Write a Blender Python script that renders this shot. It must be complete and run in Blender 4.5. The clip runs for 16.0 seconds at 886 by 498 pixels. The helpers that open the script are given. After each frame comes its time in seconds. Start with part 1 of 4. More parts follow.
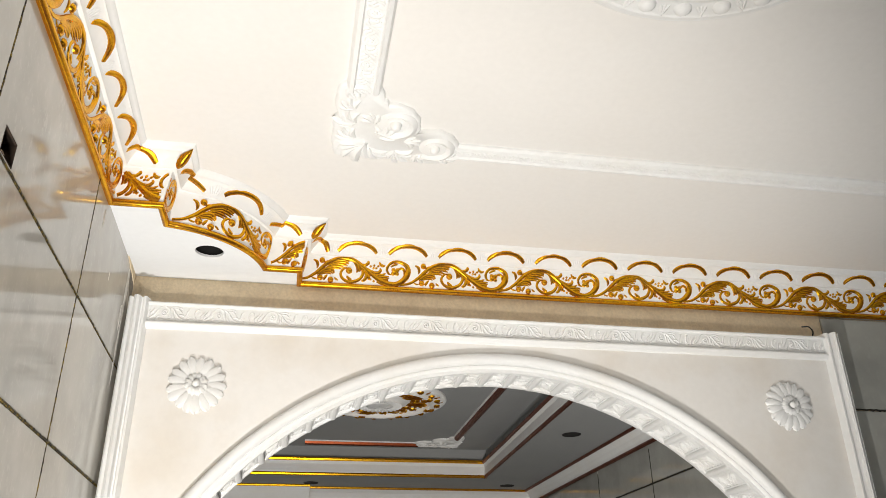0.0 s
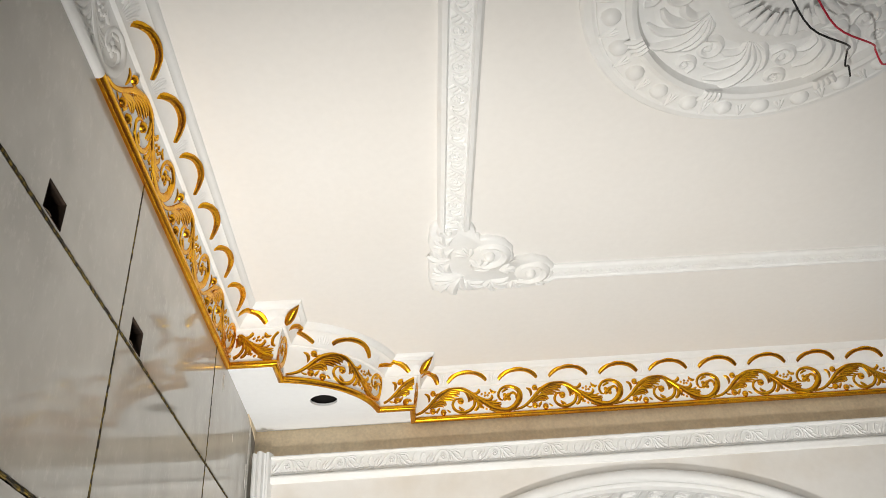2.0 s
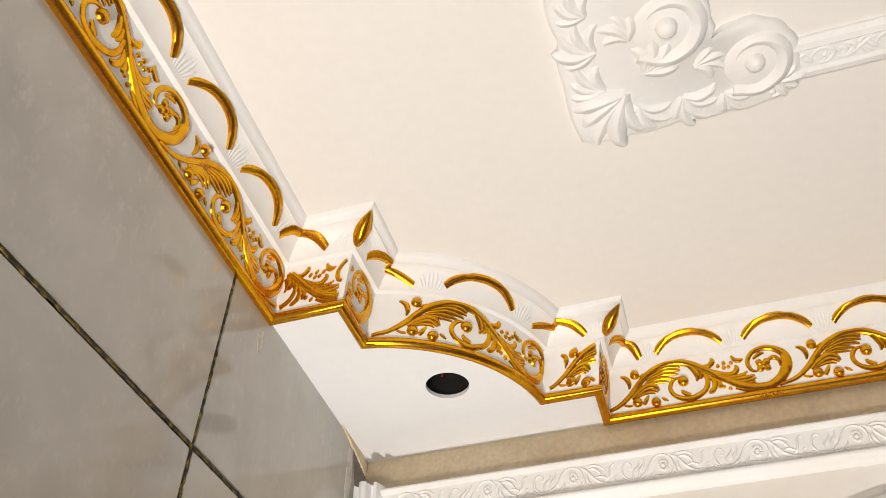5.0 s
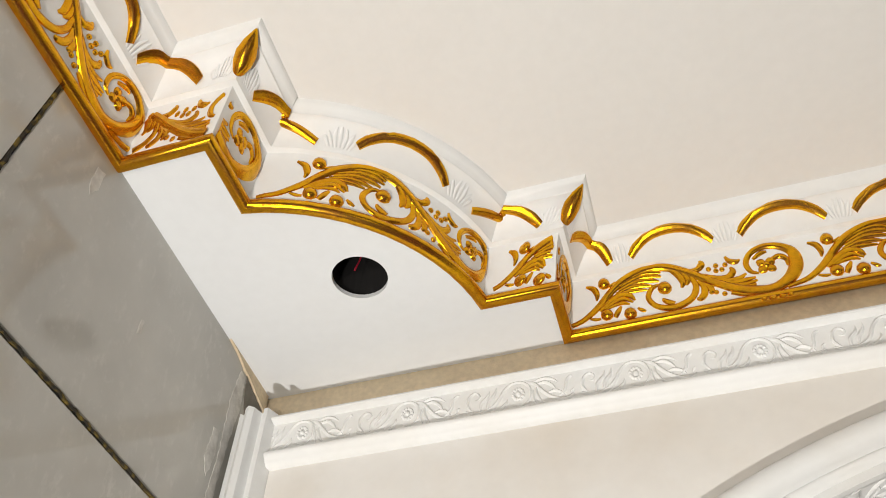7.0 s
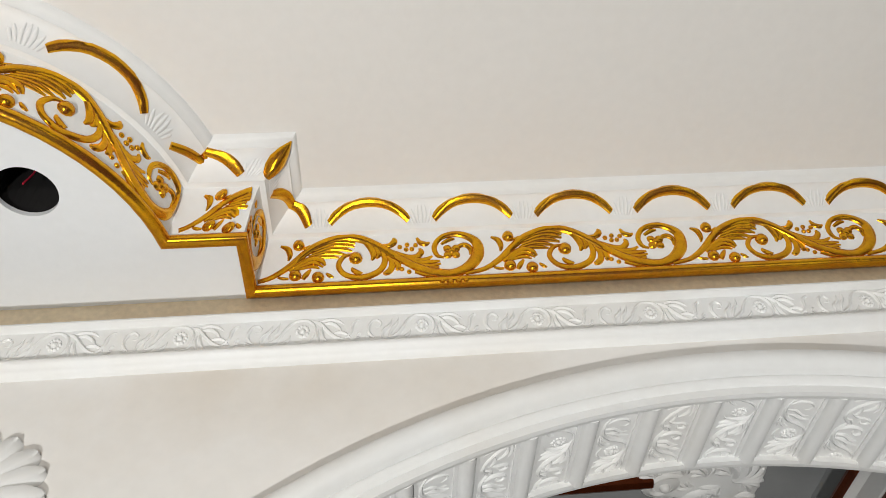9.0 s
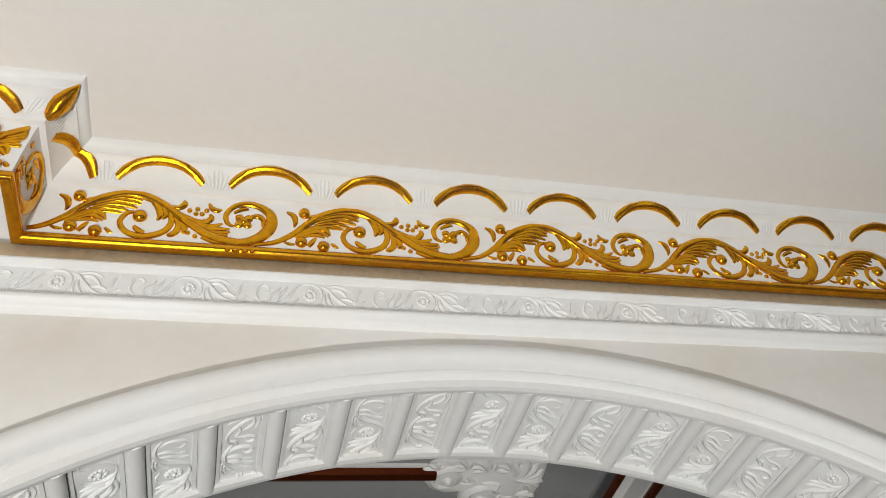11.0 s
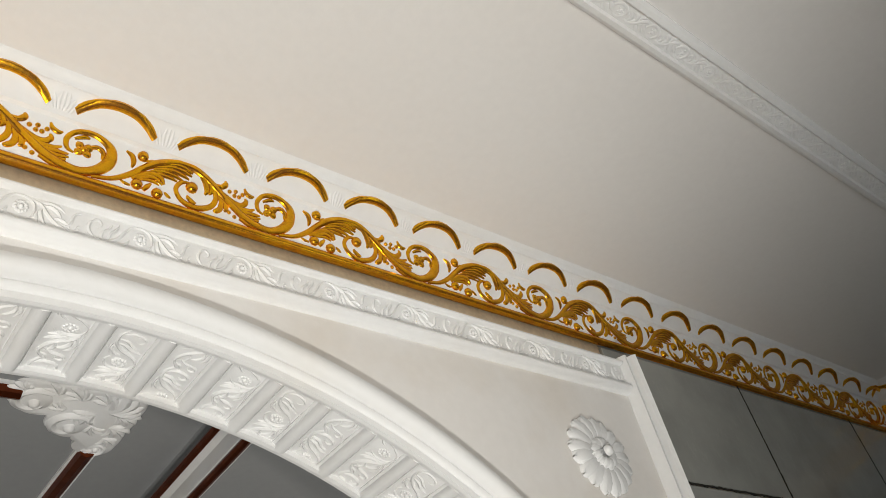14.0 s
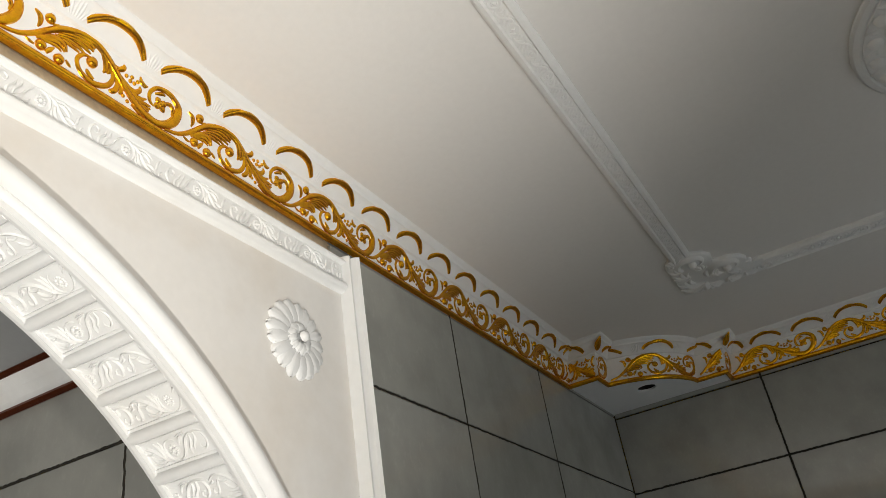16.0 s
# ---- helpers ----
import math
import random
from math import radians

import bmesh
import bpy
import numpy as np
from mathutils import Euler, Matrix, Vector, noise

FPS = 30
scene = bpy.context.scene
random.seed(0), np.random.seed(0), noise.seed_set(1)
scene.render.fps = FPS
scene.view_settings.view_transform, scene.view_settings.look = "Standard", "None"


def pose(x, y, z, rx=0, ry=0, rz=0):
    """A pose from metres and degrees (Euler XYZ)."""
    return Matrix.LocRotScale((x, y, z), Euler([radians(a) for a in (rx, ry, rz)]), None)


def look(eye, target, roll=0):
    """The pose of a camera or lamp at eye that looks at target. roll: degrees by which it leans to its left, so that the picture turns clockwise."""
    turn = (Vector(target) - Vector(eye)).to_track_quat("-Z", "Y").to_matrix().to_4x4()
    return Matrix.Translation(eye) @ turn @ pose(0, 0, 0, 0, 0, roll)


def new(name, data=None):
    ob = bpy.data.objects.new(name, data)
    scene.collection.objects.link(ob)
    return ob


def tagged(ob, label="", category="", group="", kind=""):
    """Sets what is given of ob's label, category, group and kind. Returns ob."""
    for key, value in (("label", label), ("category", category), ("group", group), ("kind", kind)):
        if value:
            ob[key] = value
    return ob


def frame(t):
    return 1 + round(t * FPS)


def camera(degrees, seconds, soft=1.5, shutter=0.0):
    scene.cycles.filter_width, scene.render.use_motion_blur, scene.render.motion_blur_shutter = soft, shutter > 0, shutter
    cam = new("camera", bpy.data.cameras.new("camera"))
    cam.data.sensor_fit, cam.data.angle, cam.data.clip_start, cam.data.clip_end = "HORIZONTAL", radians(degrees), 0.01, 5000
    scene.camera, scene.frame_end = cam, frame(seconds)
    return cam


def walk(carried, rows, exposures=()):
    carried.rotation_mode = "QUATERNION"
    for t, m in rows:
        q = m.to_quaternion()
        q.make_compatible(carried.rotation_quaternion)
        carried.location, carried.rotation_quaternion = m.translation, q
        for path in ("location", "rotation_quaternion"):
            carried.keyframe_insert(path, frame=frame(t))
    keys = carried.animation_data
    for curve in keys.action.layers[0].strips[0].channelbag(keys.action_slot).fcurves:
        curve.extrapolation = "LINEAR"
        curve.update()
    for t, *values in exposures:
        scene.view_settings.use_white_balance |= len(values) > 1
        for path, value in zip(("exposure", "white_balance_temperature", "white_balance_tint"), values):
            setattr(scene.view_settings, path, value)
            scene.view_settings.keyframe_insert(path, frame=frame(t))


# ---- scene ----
cam = camera(58.396, 16.0, soft=0.8)
PATH = [
    (0, (0.4482, -2.1621, 1.7881), (0.7837, -0.3910, 2.6546), -0.83),
    (0.5, (0.4423, -2.1648, 1.7943), (0.7230, -0.4120, 2.7157), -0.71),
    (1, (0.4364, -2.1679, 1.7994), (0.6997, -0.4364, 2.7650), -1.05),
    (1.5, (0.4355, -2.1768, 1.8124), (0.6704, -0.4698, 2.8278), -1.56),
    (2, (0.4361, -2.1938, 1.8236), (0.5288, -0.5356, 2.9380), -4.85),
    (2.5, (0.4467, -2.1687, 1.8563), (0.3753, -0.5087, 2.9696), -5.98),
    (3, (0.4692, -2.0776, 1.8939), (0.2929, -0.4320, 3.0168), -3.13),
    (5.5, (0.5112, -1.0449, 1.9290), (0.0476, 0.2465, 3.3841), -0.80),
    (6, (0.4837, -0.9133, 1.9319), (-0.0127, 0.3466, 3.4037), -1.40),
    (6.5, (0.4896, -0.8461, 1.9413), (0.0408, 0.3801, 3.4562), 0.96),
    (7, (0.5017, -0.8177, 1.9434), (0.1150, 0.4168, 3.4687), 1.07),
    (7.5, (0.5203, -0.8016, 1.9424), (0.2118, 0.4696, 3.4554), 0.25),
    (8, (0.5355, -0.7859, 1.9384), (0.3838, 0.5210, 3.4447), -3.06),
    (8.5, (0.5616, -0.7773, 1.9279), (0.6022, 0.5574, 3.4168), -6.42),
    (11, (0.7053, -0.7721, 1.8853), (1.2026, 0.5254, 3.3238), -11.30),
    (11.5, (0.7309, -0.7718, 1.8777), (1.3402, 0.5030, 3.2933), -12.34),
    (12, (0.7521, -0.7693, 1.8709), (1.4856, 0.4665, 3.2619), -13.70),
    (12.5, (0.7708, -0.7724, 1.8660), (1.5896, 0.4312, 3.2375), -15.22),
    (13, (0.7793, -0.7865, 1.8607), (1.7071, 0.3777, 3.1963), -16.25),
    (13.5, (0.7863, -0.8121, 1.8485), (1.8461, 0.2983, 3.1307), -16.54),
    (14, (0.7964, -0.8337, 1.8459), (1.9454, 0.2276, 3.0921), -14.68),
    (14.5, (0.8212, -0.8494, 1.8345), (2.0663, 0.1531, 3.0364), -13.21),
    (15, (0.8439, -0.8541, 1.8261), (2.2212, 0.0394, 2.9683), -14.07),
    (15.5, (0.8454, -0.8517, 1.8090), (2.2960, 0.0004, 2.8905), -13.32),
    (16, (0.8645, -0.8534, 1.7887), (2.4388, -0.1116, 2.7743), -9.79),
]
EXPOSURES = [(0, 0.20, 6550, 10), (1.5, 0.08, 6500, 9), (3, 0.0, 6700, 11), (5.5, -0.02, 6950, 14), (7, -0.09, 6600, 10), (8.5, -0.18, 6300, 9), (11, -0.22, 6350, 9), (12.5, -0.10, 6550, 11), (14.5, 0.10, 6500, 9), (16, 0.42, 6600, 9)]
walk(cam, [(t, look(eye, target, roll)) for t, eye, target, roll in PATH], EXPOSURES)

# ---- light ----
world = bpy.data.worlds.new("world")
scene.world = world
world.use_nodes = True
world.node_tree.nodes["Background"].inputs[0].default_value = (0.6, 0.7, 0.9, 1)
world.node_tree.nodes["Background"].inputs[1].default_value = 0.05


def lamp(name, kind, energy, colour, m, **settings):
    data = bpy.data.lights.new(name, kind)
    data.energy, data.color = energy, colour
    ob = new(name, data)
    ob.matrix_world = m
    return data


# a cool work floodlight stands low on the floor by the west wall and throws its cone up at the corner
flood = lamp("floodlight_lamp", "SPOT", 180, (1.0, 0.968, 0.92), look((0.20, -1.60, 0.42), (0.37, -0.06, 2.22)))
flood.spot_size, flood.spot_blend, flood.shadow_soft_size = radians(92), 0.72, 0.025
# an unseen warm fill spot, added low at the back of the room
warm_fill = lamp("warm_fill_lamp", "SPOT", 95, (1.0, 0.93, 0.84), look((0.45, -2.62, 0.75), (0.44, 0.0, 2.30)))
warm_fill.spot_size, warm_fill.spot_blend, warm_fill.shadow_soft_size = radians(72), 0.75, 0.10
# an unseen cool fill added for the north-east corner, before the south doorway
east_fill = lamp("east_fill_lamp", "AREA", 6.5, (0.90, 0.96, 1.0), look((3.0, -2.86, 1.1), (3.8, 0.0, 2.2)))
east_fill.shape, east_fill.size, east_fill.size_y = "RECTANGLE", 0.9, 1.9
# a weak cool fill added in the next room, from its unseen west side
next_fill = lamp("next_fill_lamp", "AREA", 0.25, (0.85, 0.93, 1.0), look((-0.62, 1.2, 1.3), (1.9, 1.3, 1.8)))
next_fill.shape, next_fill.size, next_fill.size_y = "RECTANGLE", 1.2, 1.2

# ---- materials ----


def material(name, colour, rough=0.5, metal=0.0, grain=60.0, vary=0.05, bump=0.05, bump_scale=180.0, per_object=0.0, spec=0.5, stain=None, stain_scale=3.0, stain_amount=0.0, dust=0.0):
    mat = bpy.data.materials.new(name)
    mat.use_nodes = True
    nt = mat.node_tree
    bsdf = nt.nodes["Principled BSDF"]
    bsdf.inputs["Roughness"].default_value = rough
    bsdf.inputs["Metallic"].default_value = metal
    bsdf.inputs["Specular IOR Level"].default_value = spec
    geo = nt.nodes.new("ShaderNodeNewGeometry")
    fine = nt.nodes.new("ShaderNodeTexNoise")
    fine.inputs["Scale"].default_value, fine.inputs["Detail"].default_value = grain, 4.0
    broad = nt.nodes.new("ShaderNodeTexNoise")
    broad.inputs["Scale"].default_value, broad.inputs["Detail"].default_value = stain_scale, 5.0
    for tex in (fine, broad):
        nt.links.new(geo.outputs["Position"], tex.inputs["Vector"])
    ramp = nt.nodes.new("ShaderNodeMapRange")
    ramp.inputs[1].default_value, ramp.inputs[2].default_value = 0.3, 0.7
    ramp.inputs[3].default_value, ramp.inputs[4].default_value = 1.0 - vary, 1.0 + vary
    nt.links.new(fine.outputs["Fac"], ramp.inputs[0])
    mix = nt.nodes.new("ShaderNodeMix")
    mix.data_type = "RGBA"
    mix.inputs[6].default_value = (*colour, 1)
    mix.inputs[7].default_value = (*(stain or [c * 0.9 for c in colour]), 1)
    spread = nt.nodes.new("ShaderNodeMapRange")
    spread.inputs[1].default_value, spread.inputs[2].default_value = 0.45, 0.7
    spread.inputs[4].default_value = stain_amount
    nt.links.new(broad.outputs["Fac"], spread.inputs[0])
    nt.links.new(spread.outputs[0], mix.inputs[0])
    value = ramp.outputs[0]
    if per_object:
        info = nt.nodes.new("ShaderNodeObjectInfo")
        shift = nt.nodes.new("ShaderNodeMapRange")
        shift.inputs[3].default_value, shift.inputs[4].default_value = 1.0 - per_object, 1.0 + per_object
        nt.links.new(info.outputs["Random"], shift.inputs[0])
        times = nt.nodes.new("ShaderNodeMath")
        times.operation = "MULTIPLY"
        nt.links.new(value, times.inputs[0])
        nt.links.new(shift.outputs[0], times.inputs[1])
        value = times.outputs[0]
    shade = mix.outputs[2]
    if dust:
        specks = nt.nodes.new("ShaderNodeTexNoise")
        specks.inputs["Scale"].default_value, specks.inputs["Detail"].default_value, specks.inputs["Roughness"].default_value = 75.0, 6.0, 0.68
        drawn = nt.nodes.new("ShaderNodeVectorMath")
        drawn.operation = "MULTIPLY"
        drawn.inputs[1].default_value = (1.0, 1.0, 0.62)
        nt.links.new(geo.outputs["Position"], drawn.inputs[0])
        nt.links.new(drawn.outputs[0], specks.inputs["Vector"])
        cut = nt.nodes.new("ShaderNodeMapRange")
        cut.inputs[1].default_value, cut.inputs[2].default_value, cut.inputs[4].default_value = 0.54, 0.68, dust
        nt.links.new(specks.outputs["Fac"], cut.inputs[0])
        over = nt.nodes.new("ShaderNodeMix")
        over.data_type = "RGBA"
        over.inputs[7].default_value = (0.66, 0.64, 0.60, 1)
        nt.links.new(cut.outputs[0], over.inputs[0])
        nt.links.new(shade, over.inputs[6])
        shade = over.outputs[2]
    scale = nt.nodes.new("ShaderNodeVectorMath")
    scale.operation = "SCALE"
    nt.links.new(shade, scale.inputs[0])
    nt.links.new(value, scale.inputs["Scale"])
    nt.links.new(scale.outputs[0], bsdf.inputs["Base Color"])
    if bump:
        tex = nt.nodes.new("ShaderNodeTexNoise")
        tex.inputs["Scale"].default_value, tex.inputs["Detail"].default_value = bump_scale, 3.0
        nt.links.new(geo.outputs["Position"], tex.inputs["Vector"])
        b = nt.nodes.new("ShaderNodeBump")
        b.inputs["Strength"].default_value, b.inputs["Distance"].default_value = bump, 0.004
        nt.links.new(tex.outputs["Fac"], b.inputs["Height"])
        nt.links.new(b.outputs[0], bsdf.inputs["Normal"])
    rr = nt.nodes.new("ShaderNodeMapRange")
    rr.inputs[3].default_value, rr.inputs[4].default_value = rough * 0.85, min(1.0, rough * 1.2)
    nt.links.new(broad.outputs["Fac"], rr.inputs[0])
    nt.links.new(rr.outputs[0], bsdf.inputs["Roughness"])
    return mat


PAINT = material("ceiling_paint", (0.795, 0.783, 0.762), 0.65, vary=0.012, bump=0.06, bump_scale=90, stain=(0.775, 0.75, 0.715), stain_scale=1.6, stain_amount=0.6)
SOFFIT = material("cool_white_gypsum", (0.80, 0.822, 0.845), 0.55, vary=0.012, bump=0.05, bump_scale=80, stain=(0.78, 0.79, 0.80), stain_scale=5, stain_amount=0.5)
PLASTER = material("white_gypsum", (0.815, 0.825, 0.825), 0.5, vary=0.015, bump=0.05, bump_scale=140, stain=(0.78, 0.76, 0.72), stain_scale=7, stain_amount=0.5)
PANEL = material("filled_gypsum_panel", (0.80, 0.785, 0.76), 0.55, vary=0.015, bump=0.06, bump_scale=60, stain=(0.70, 0.645, 0.57), stain_scale=4, stain_amount=0.75)
GOLD = material("gold_paint", (1.0, 0.535, 0.003), 0.22, metal=1.0, grain=220, vary=0.08, bump=0.07, bump_scale=150, stain=(0.86, 0.36, 0.003), stain_scale=40, stain_amount=0.6)
def gilded(mat, under, cover):
    """Puts a dull undercoat beneath the metal, which covers that share of it, thinner in patches."""
    nt = mat.node_tree
    metal = nt.nodes["Principled BSDF"]
    dull = nt.nodes.new("ShaderNodeBsdfPrincipled")
    dull.inputs["Base Color"].default_value, dull.inputs["Roughness"].default_value = (*under, 1), 0.5
    geo = nt.nodes.new("ShaderNodeNewGeometry")
    patch = nt.nodes.new("ShaderNodeTexNoise")
    patch.inputs["Scale"].default_value, patch.inputs["Detail"].default_value = 70.0, 4.0
    span = nt.nodes.new("ShaderNodeMapRange")
    span.inputs[1].default_value, span.inputs[2].default_value = 0.3, 0.7
    span.inputs[3].default_value, span.inputs[4].default_value = cover - 0.10, min(1.0, cover + 0.10)
    mixed = nt.nodes.new("ShaderNodeMixShader")
    nt.links.new(geo.outputs["Position"], patch.inputs["Vector"])
    nt.links.new(patch.outputs["Fac"], span.inputs[0])
    nt.links.new(span.outputs[0], mixed.inputs[0])
    nt.links.new(dull.outputs[0], mixed.inputs[1])
    nt.links.new(metal.outputs[0], mixed.inputs[2])
    nt.links.new(mixed.outputs[0], nt.nodes["Material Output"].inputs["Surface"])


gilded(GOLD, (0.19, 0.026, 0.001), 0.68)
# brown tone of the gold; on the next room's side beads it paints shade
GOLD_DARK = material("dark_brown_gold", (0.17, 0.038, 0.012), 0.34, metal=0.85, grain=220, vary=0.12, bump=0.1, bump_scale=150, stain=(0.11, 0.022, 0.008), stain_scale=30, stain_amount=0.6)
RENDER = material("cement_render", (0.75, 0.63, 0.45), 0.9, grain=120, vary=0.08, bump=0.3, bump_scale=170, stain=(0.65, 0.53, 0.37), stain_scale=14, stain_amount=0.8)
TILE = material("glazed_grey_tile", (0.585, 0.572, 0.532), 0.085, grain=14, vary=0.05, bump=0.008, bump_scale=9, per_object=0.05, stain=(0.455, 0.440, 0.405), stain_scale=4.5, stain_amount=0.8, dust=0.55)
TILE_B = material("glazed_dark_tile", (0.36, 0.365, 0.34), 0.08, grain=14, vary=0.05, bump=0.012, bump_scale=9, per_object=0.06, stain=(0.28, 0.285, 0.265), stain_scale=5, stain_amount=0.8, dust=0.07)
GROUT = material("dark_grout", (0.022, 0.017, 0.010), 0.9, grain=150, vary=0.3, bump=0.4, bump_scale=300, stain=(0.30, 0.21, 0.03), stain_scale=110, stain_amount=0.9)
GROUT_DARK = material("black_grout", (0.020, 0.018, 0.014), 0.9, grain=150, vary=0.3, bump=0.4, bump_scale=300, stain=(0.045, 0.038, 0.022), stain_scale=60, stain_amount=0.8)
BOX_BROWN = material("dark_brown_box", (0.035, 0.020, 0.012), 0.8, grain=90, vary=0.3, bump=0.3, bump_scale=120, stain=(0.012, 0.009, 0.007), stain_scale=40, stain_amount=0.8)
# near-black colour that paints the darkness inside the lamp holes
DARK = material("dark_void", (0.012, 0.011, 0.011), 0.8, bump=0)
GREY_PAINT = material("grey_ceiling_paint", (0.31, 0.32, 0.325), 0.6, vary=0.02, bump=0.05, bump_scale=90, stain_amount=0.4)
FLOOR = material("floor_cement", (0.24, 0.205, 0.165), 0.7, vary=0.1, bump=0.2, bump_scale=60, stain_amount=0.7)
SMEAR = material("dried_plaster", (0.72, 0.70, 0.66), 0.9, grain=90, vary=0.1, bump=0.2, bump_scale=150, stain=(0.50, 0.475, 0.435), stain_scale=40, stain_amount=0.8)
BARE = material("bare_cement", (0.22, 0.20, 0.17), 0.85, vary=0.1, bump=0.25, bump_scale=60, stain_amount=0.6)
WIRE_RED = material("red_wire", (0.55, 0.02, 0.05), 0.4, bump=0)
WIRE_BLACK = material("black_wire", (0.015, 0.015, 0.015), 0.4, bump=0)

# ---- plan ----
ZS, ZC = 2.70, 2.835           # underside of the corner soffits; ceiling
XW, XE, YS = -0.0160, 4.01, -2.9  # inner faces of the west, east and south walls
A, B, C = 0.425, 0.096, 0.331   # stepped corner in the north-west
AE, BE, CE = 0.49, 0.112, 0.380  # stepped corner in the north-east
AX, AR, AZ = 1.010, 1.002, 1.452  # arch: middle, radius, height of its centre
SKEW = Matrix.Translation((XW, -0.43, 0)) @ Matrix.Rotation(radians(1.3), 4, "Z") @ Matrix.Translation((-XW, 0.43, 0))  # the west wall is out of square
HALF = 0.92                     # half width below the arch's spring


def mesh_object(name, bm, mat, parent=None, label="", smooth=False):
    bmesh.ops.recalc_face_normals(bm, faces=bm.faces)
    me = bpy.data.meshes.new(name)
    bm.to_mesh(me)
    bm.free()
    me.materials.append(mat)
    if smooth:
        me.polygons.foreach_set("use_smooth", [True] * len(me.polygons))
        me.set_sharp_from_angle(angle=radians(48))
    ob = new(name, me)
    if parent:
        ob.parent = parent
    if label:
        ob["label"] = label
    return ob


def part(name, bm, mat, parent, label="", smooth=False):
    return mesh_object(name, bm, mat, parent, label, smooth)


def thing(name, label, category, group="", kind="", at=(0, 0, 0)):
    ob = new(name)
    ob.empty_display_size = 0.05
    ob.location = at
    return tagged(ob, label, category, group, kind)


def box(bm, x0, x1, y0, y1, z0, z1, bevel=0.0):
    vs = [bm.verts.new((x, y, z)) for x in (x0, x1) for y in (y0, y1) for z in (z0, z1)]
    made = [bm.faces.new([vs[i] for i in f]) for f in ((0, 1, 3, 2), (4, 6, 7, 5), (0, 4, 5, 1), (2, 3, 7, 6), (0, 2, 6, 4), (1, 5, 7, 3))]
    if bevel:
        edges = {e for f in made for e in f.edges}
        bmesh.ops.bevel(bm, geom=list(edges), offset=bevel, segments=1, affect="EDGES")
    return bm


def boxes(*rows, bevel=0.0):
    bm = bmesh.new()
    for r in rows:
        box(bm, *r, bevel=bevel)
    return bm


def tube(bm, pts, r, sides=6):
    pts = [Vector(p) for p in pts]
    rings = []
    for i, p in enumerate(pts):
        d = (pts[min(i + 1, len(pts) - 1)] - pts[max(i - 1, 0)]).normalized()
        a = d.orthogonal().normalized() if i == 0 else (rings_a - d * rings_a.dot(d)).normalized()
        rings_a = a
        b = d.cross(a)
        rings.append([bm.verts.new(p + (a * math.cos(k * 2 * math.pi / sides) + b * math.sin(k * 2 * math.pi / sides)) * r) for k in range(sides)])
    for q, w in zip(rings, rings[1:]):
        for k in range(sides):
            bm.faces.new((q[k], q[(k + 1) % sides], w[(k + 1) % sides], w[k]))
    bm.faces.new(rings[0])
    bm.faces.new(rings[-1])


# ---- relief strokes: curved, tapering, half-round ridges in a flat (u, v) field ----
def smooth_line(pts, n):
    """A Catmull-Rom line of n points through pts (tuples of any length)."""
    p = [np.array(q, float) for q in pts]
    p = [2 * p[0] - p[1]] + p + [2 * p[-1] - p[-2]]
    out = []
    spans = len(p) - 3
    for i in range(n):
        f = i / (n - 1) * spans
        k = min(int(f), spans - 1)
        t = f - k
        a, b, c, d = p[k : k + 4]
        out.append(0.5 * (2 * b + (c - a) * t + (2 * a - 5 * b + 4 * c - d) * t * t + (3 * b - a - 3 * c + d) * t**3))
    return out


def ridge(bm, pts, put, height=0.55, n=None):
    """A half-round ridge along pts (u, v, half width), laid by put(u, v, rise). Units are those of put."""
    line = smooth_line(pts, n or max(4, 4 * (len(pts) - 1) + 1))
    rows = []
    for i, (u, v, w) in enumerate(line):
        a, b = line[max(i - 1, 0)], line[min(i + 1, len(line) - 1)]
        d = np.array((b[0] - a[0], b[1] - a[1]))
        d /= np.linalg.norm(d) + 1e-9
        w = max(w, 1e-5)
        rows.append([bm.verts.new(put(u - d[1] * w * c, v + d[0] * w * c, w * height * s)) for c, s in ((-1, -0.2), (-0.75, 0.62), (0, 1), (0.75, 0.62), (1, -0.2))])
    for q, w in zip(rows, rows[1:]):
        for k in range(4):
            bm.faces.new((q[k], q[k + 1], w[k + 1], w[k]))
    for q in (rows[0], rows[-1]):
        bm.faces.new(q)


def knob(bm, u, v, r, put, height=0.8, sides=10):
    rings = [[bm.verts.new(put(u + r * c * math.cos(k * 2 * math.pi / sides), v + r * c * math.sin(k * 2 * math.pi / sides), r * height * s)) for k in range(sides)] for c, s in ((1, -0.2), (0.85, 0.55), (0.45, 0.93))]
    top = bm.verts.new(put(u, v, r * height))
    for q, w in zip(rings, rings[1:]):
        for k in range(sides):
            bm.faces.new((q[k], q[(k + 1) % sides], w[(k + 1) % sides], w[k]))
    for k in range(sides):
        bm.faces.new((rings[-1][k], rings[-1][(k + 1) % sides], top))


# the acanthus scroll of the cornice; u and v in metres, flower to flower 0.3085 long, face 0.085 high
PERIOD = 0.3085
K = PERIOD / 743


def S(text):
    """Strokes from 'x,y,w x,y,w ...' in steps of the drawing grid."""
    rows = [tuple(float(c) for c in q.split(",")) for q in text.split()]
    return [((x - 92) * K, (393 + (x - 92) * 0.079 - y) * K, (w * 1.15 + 1.2) * K) for x, y, w in rows]


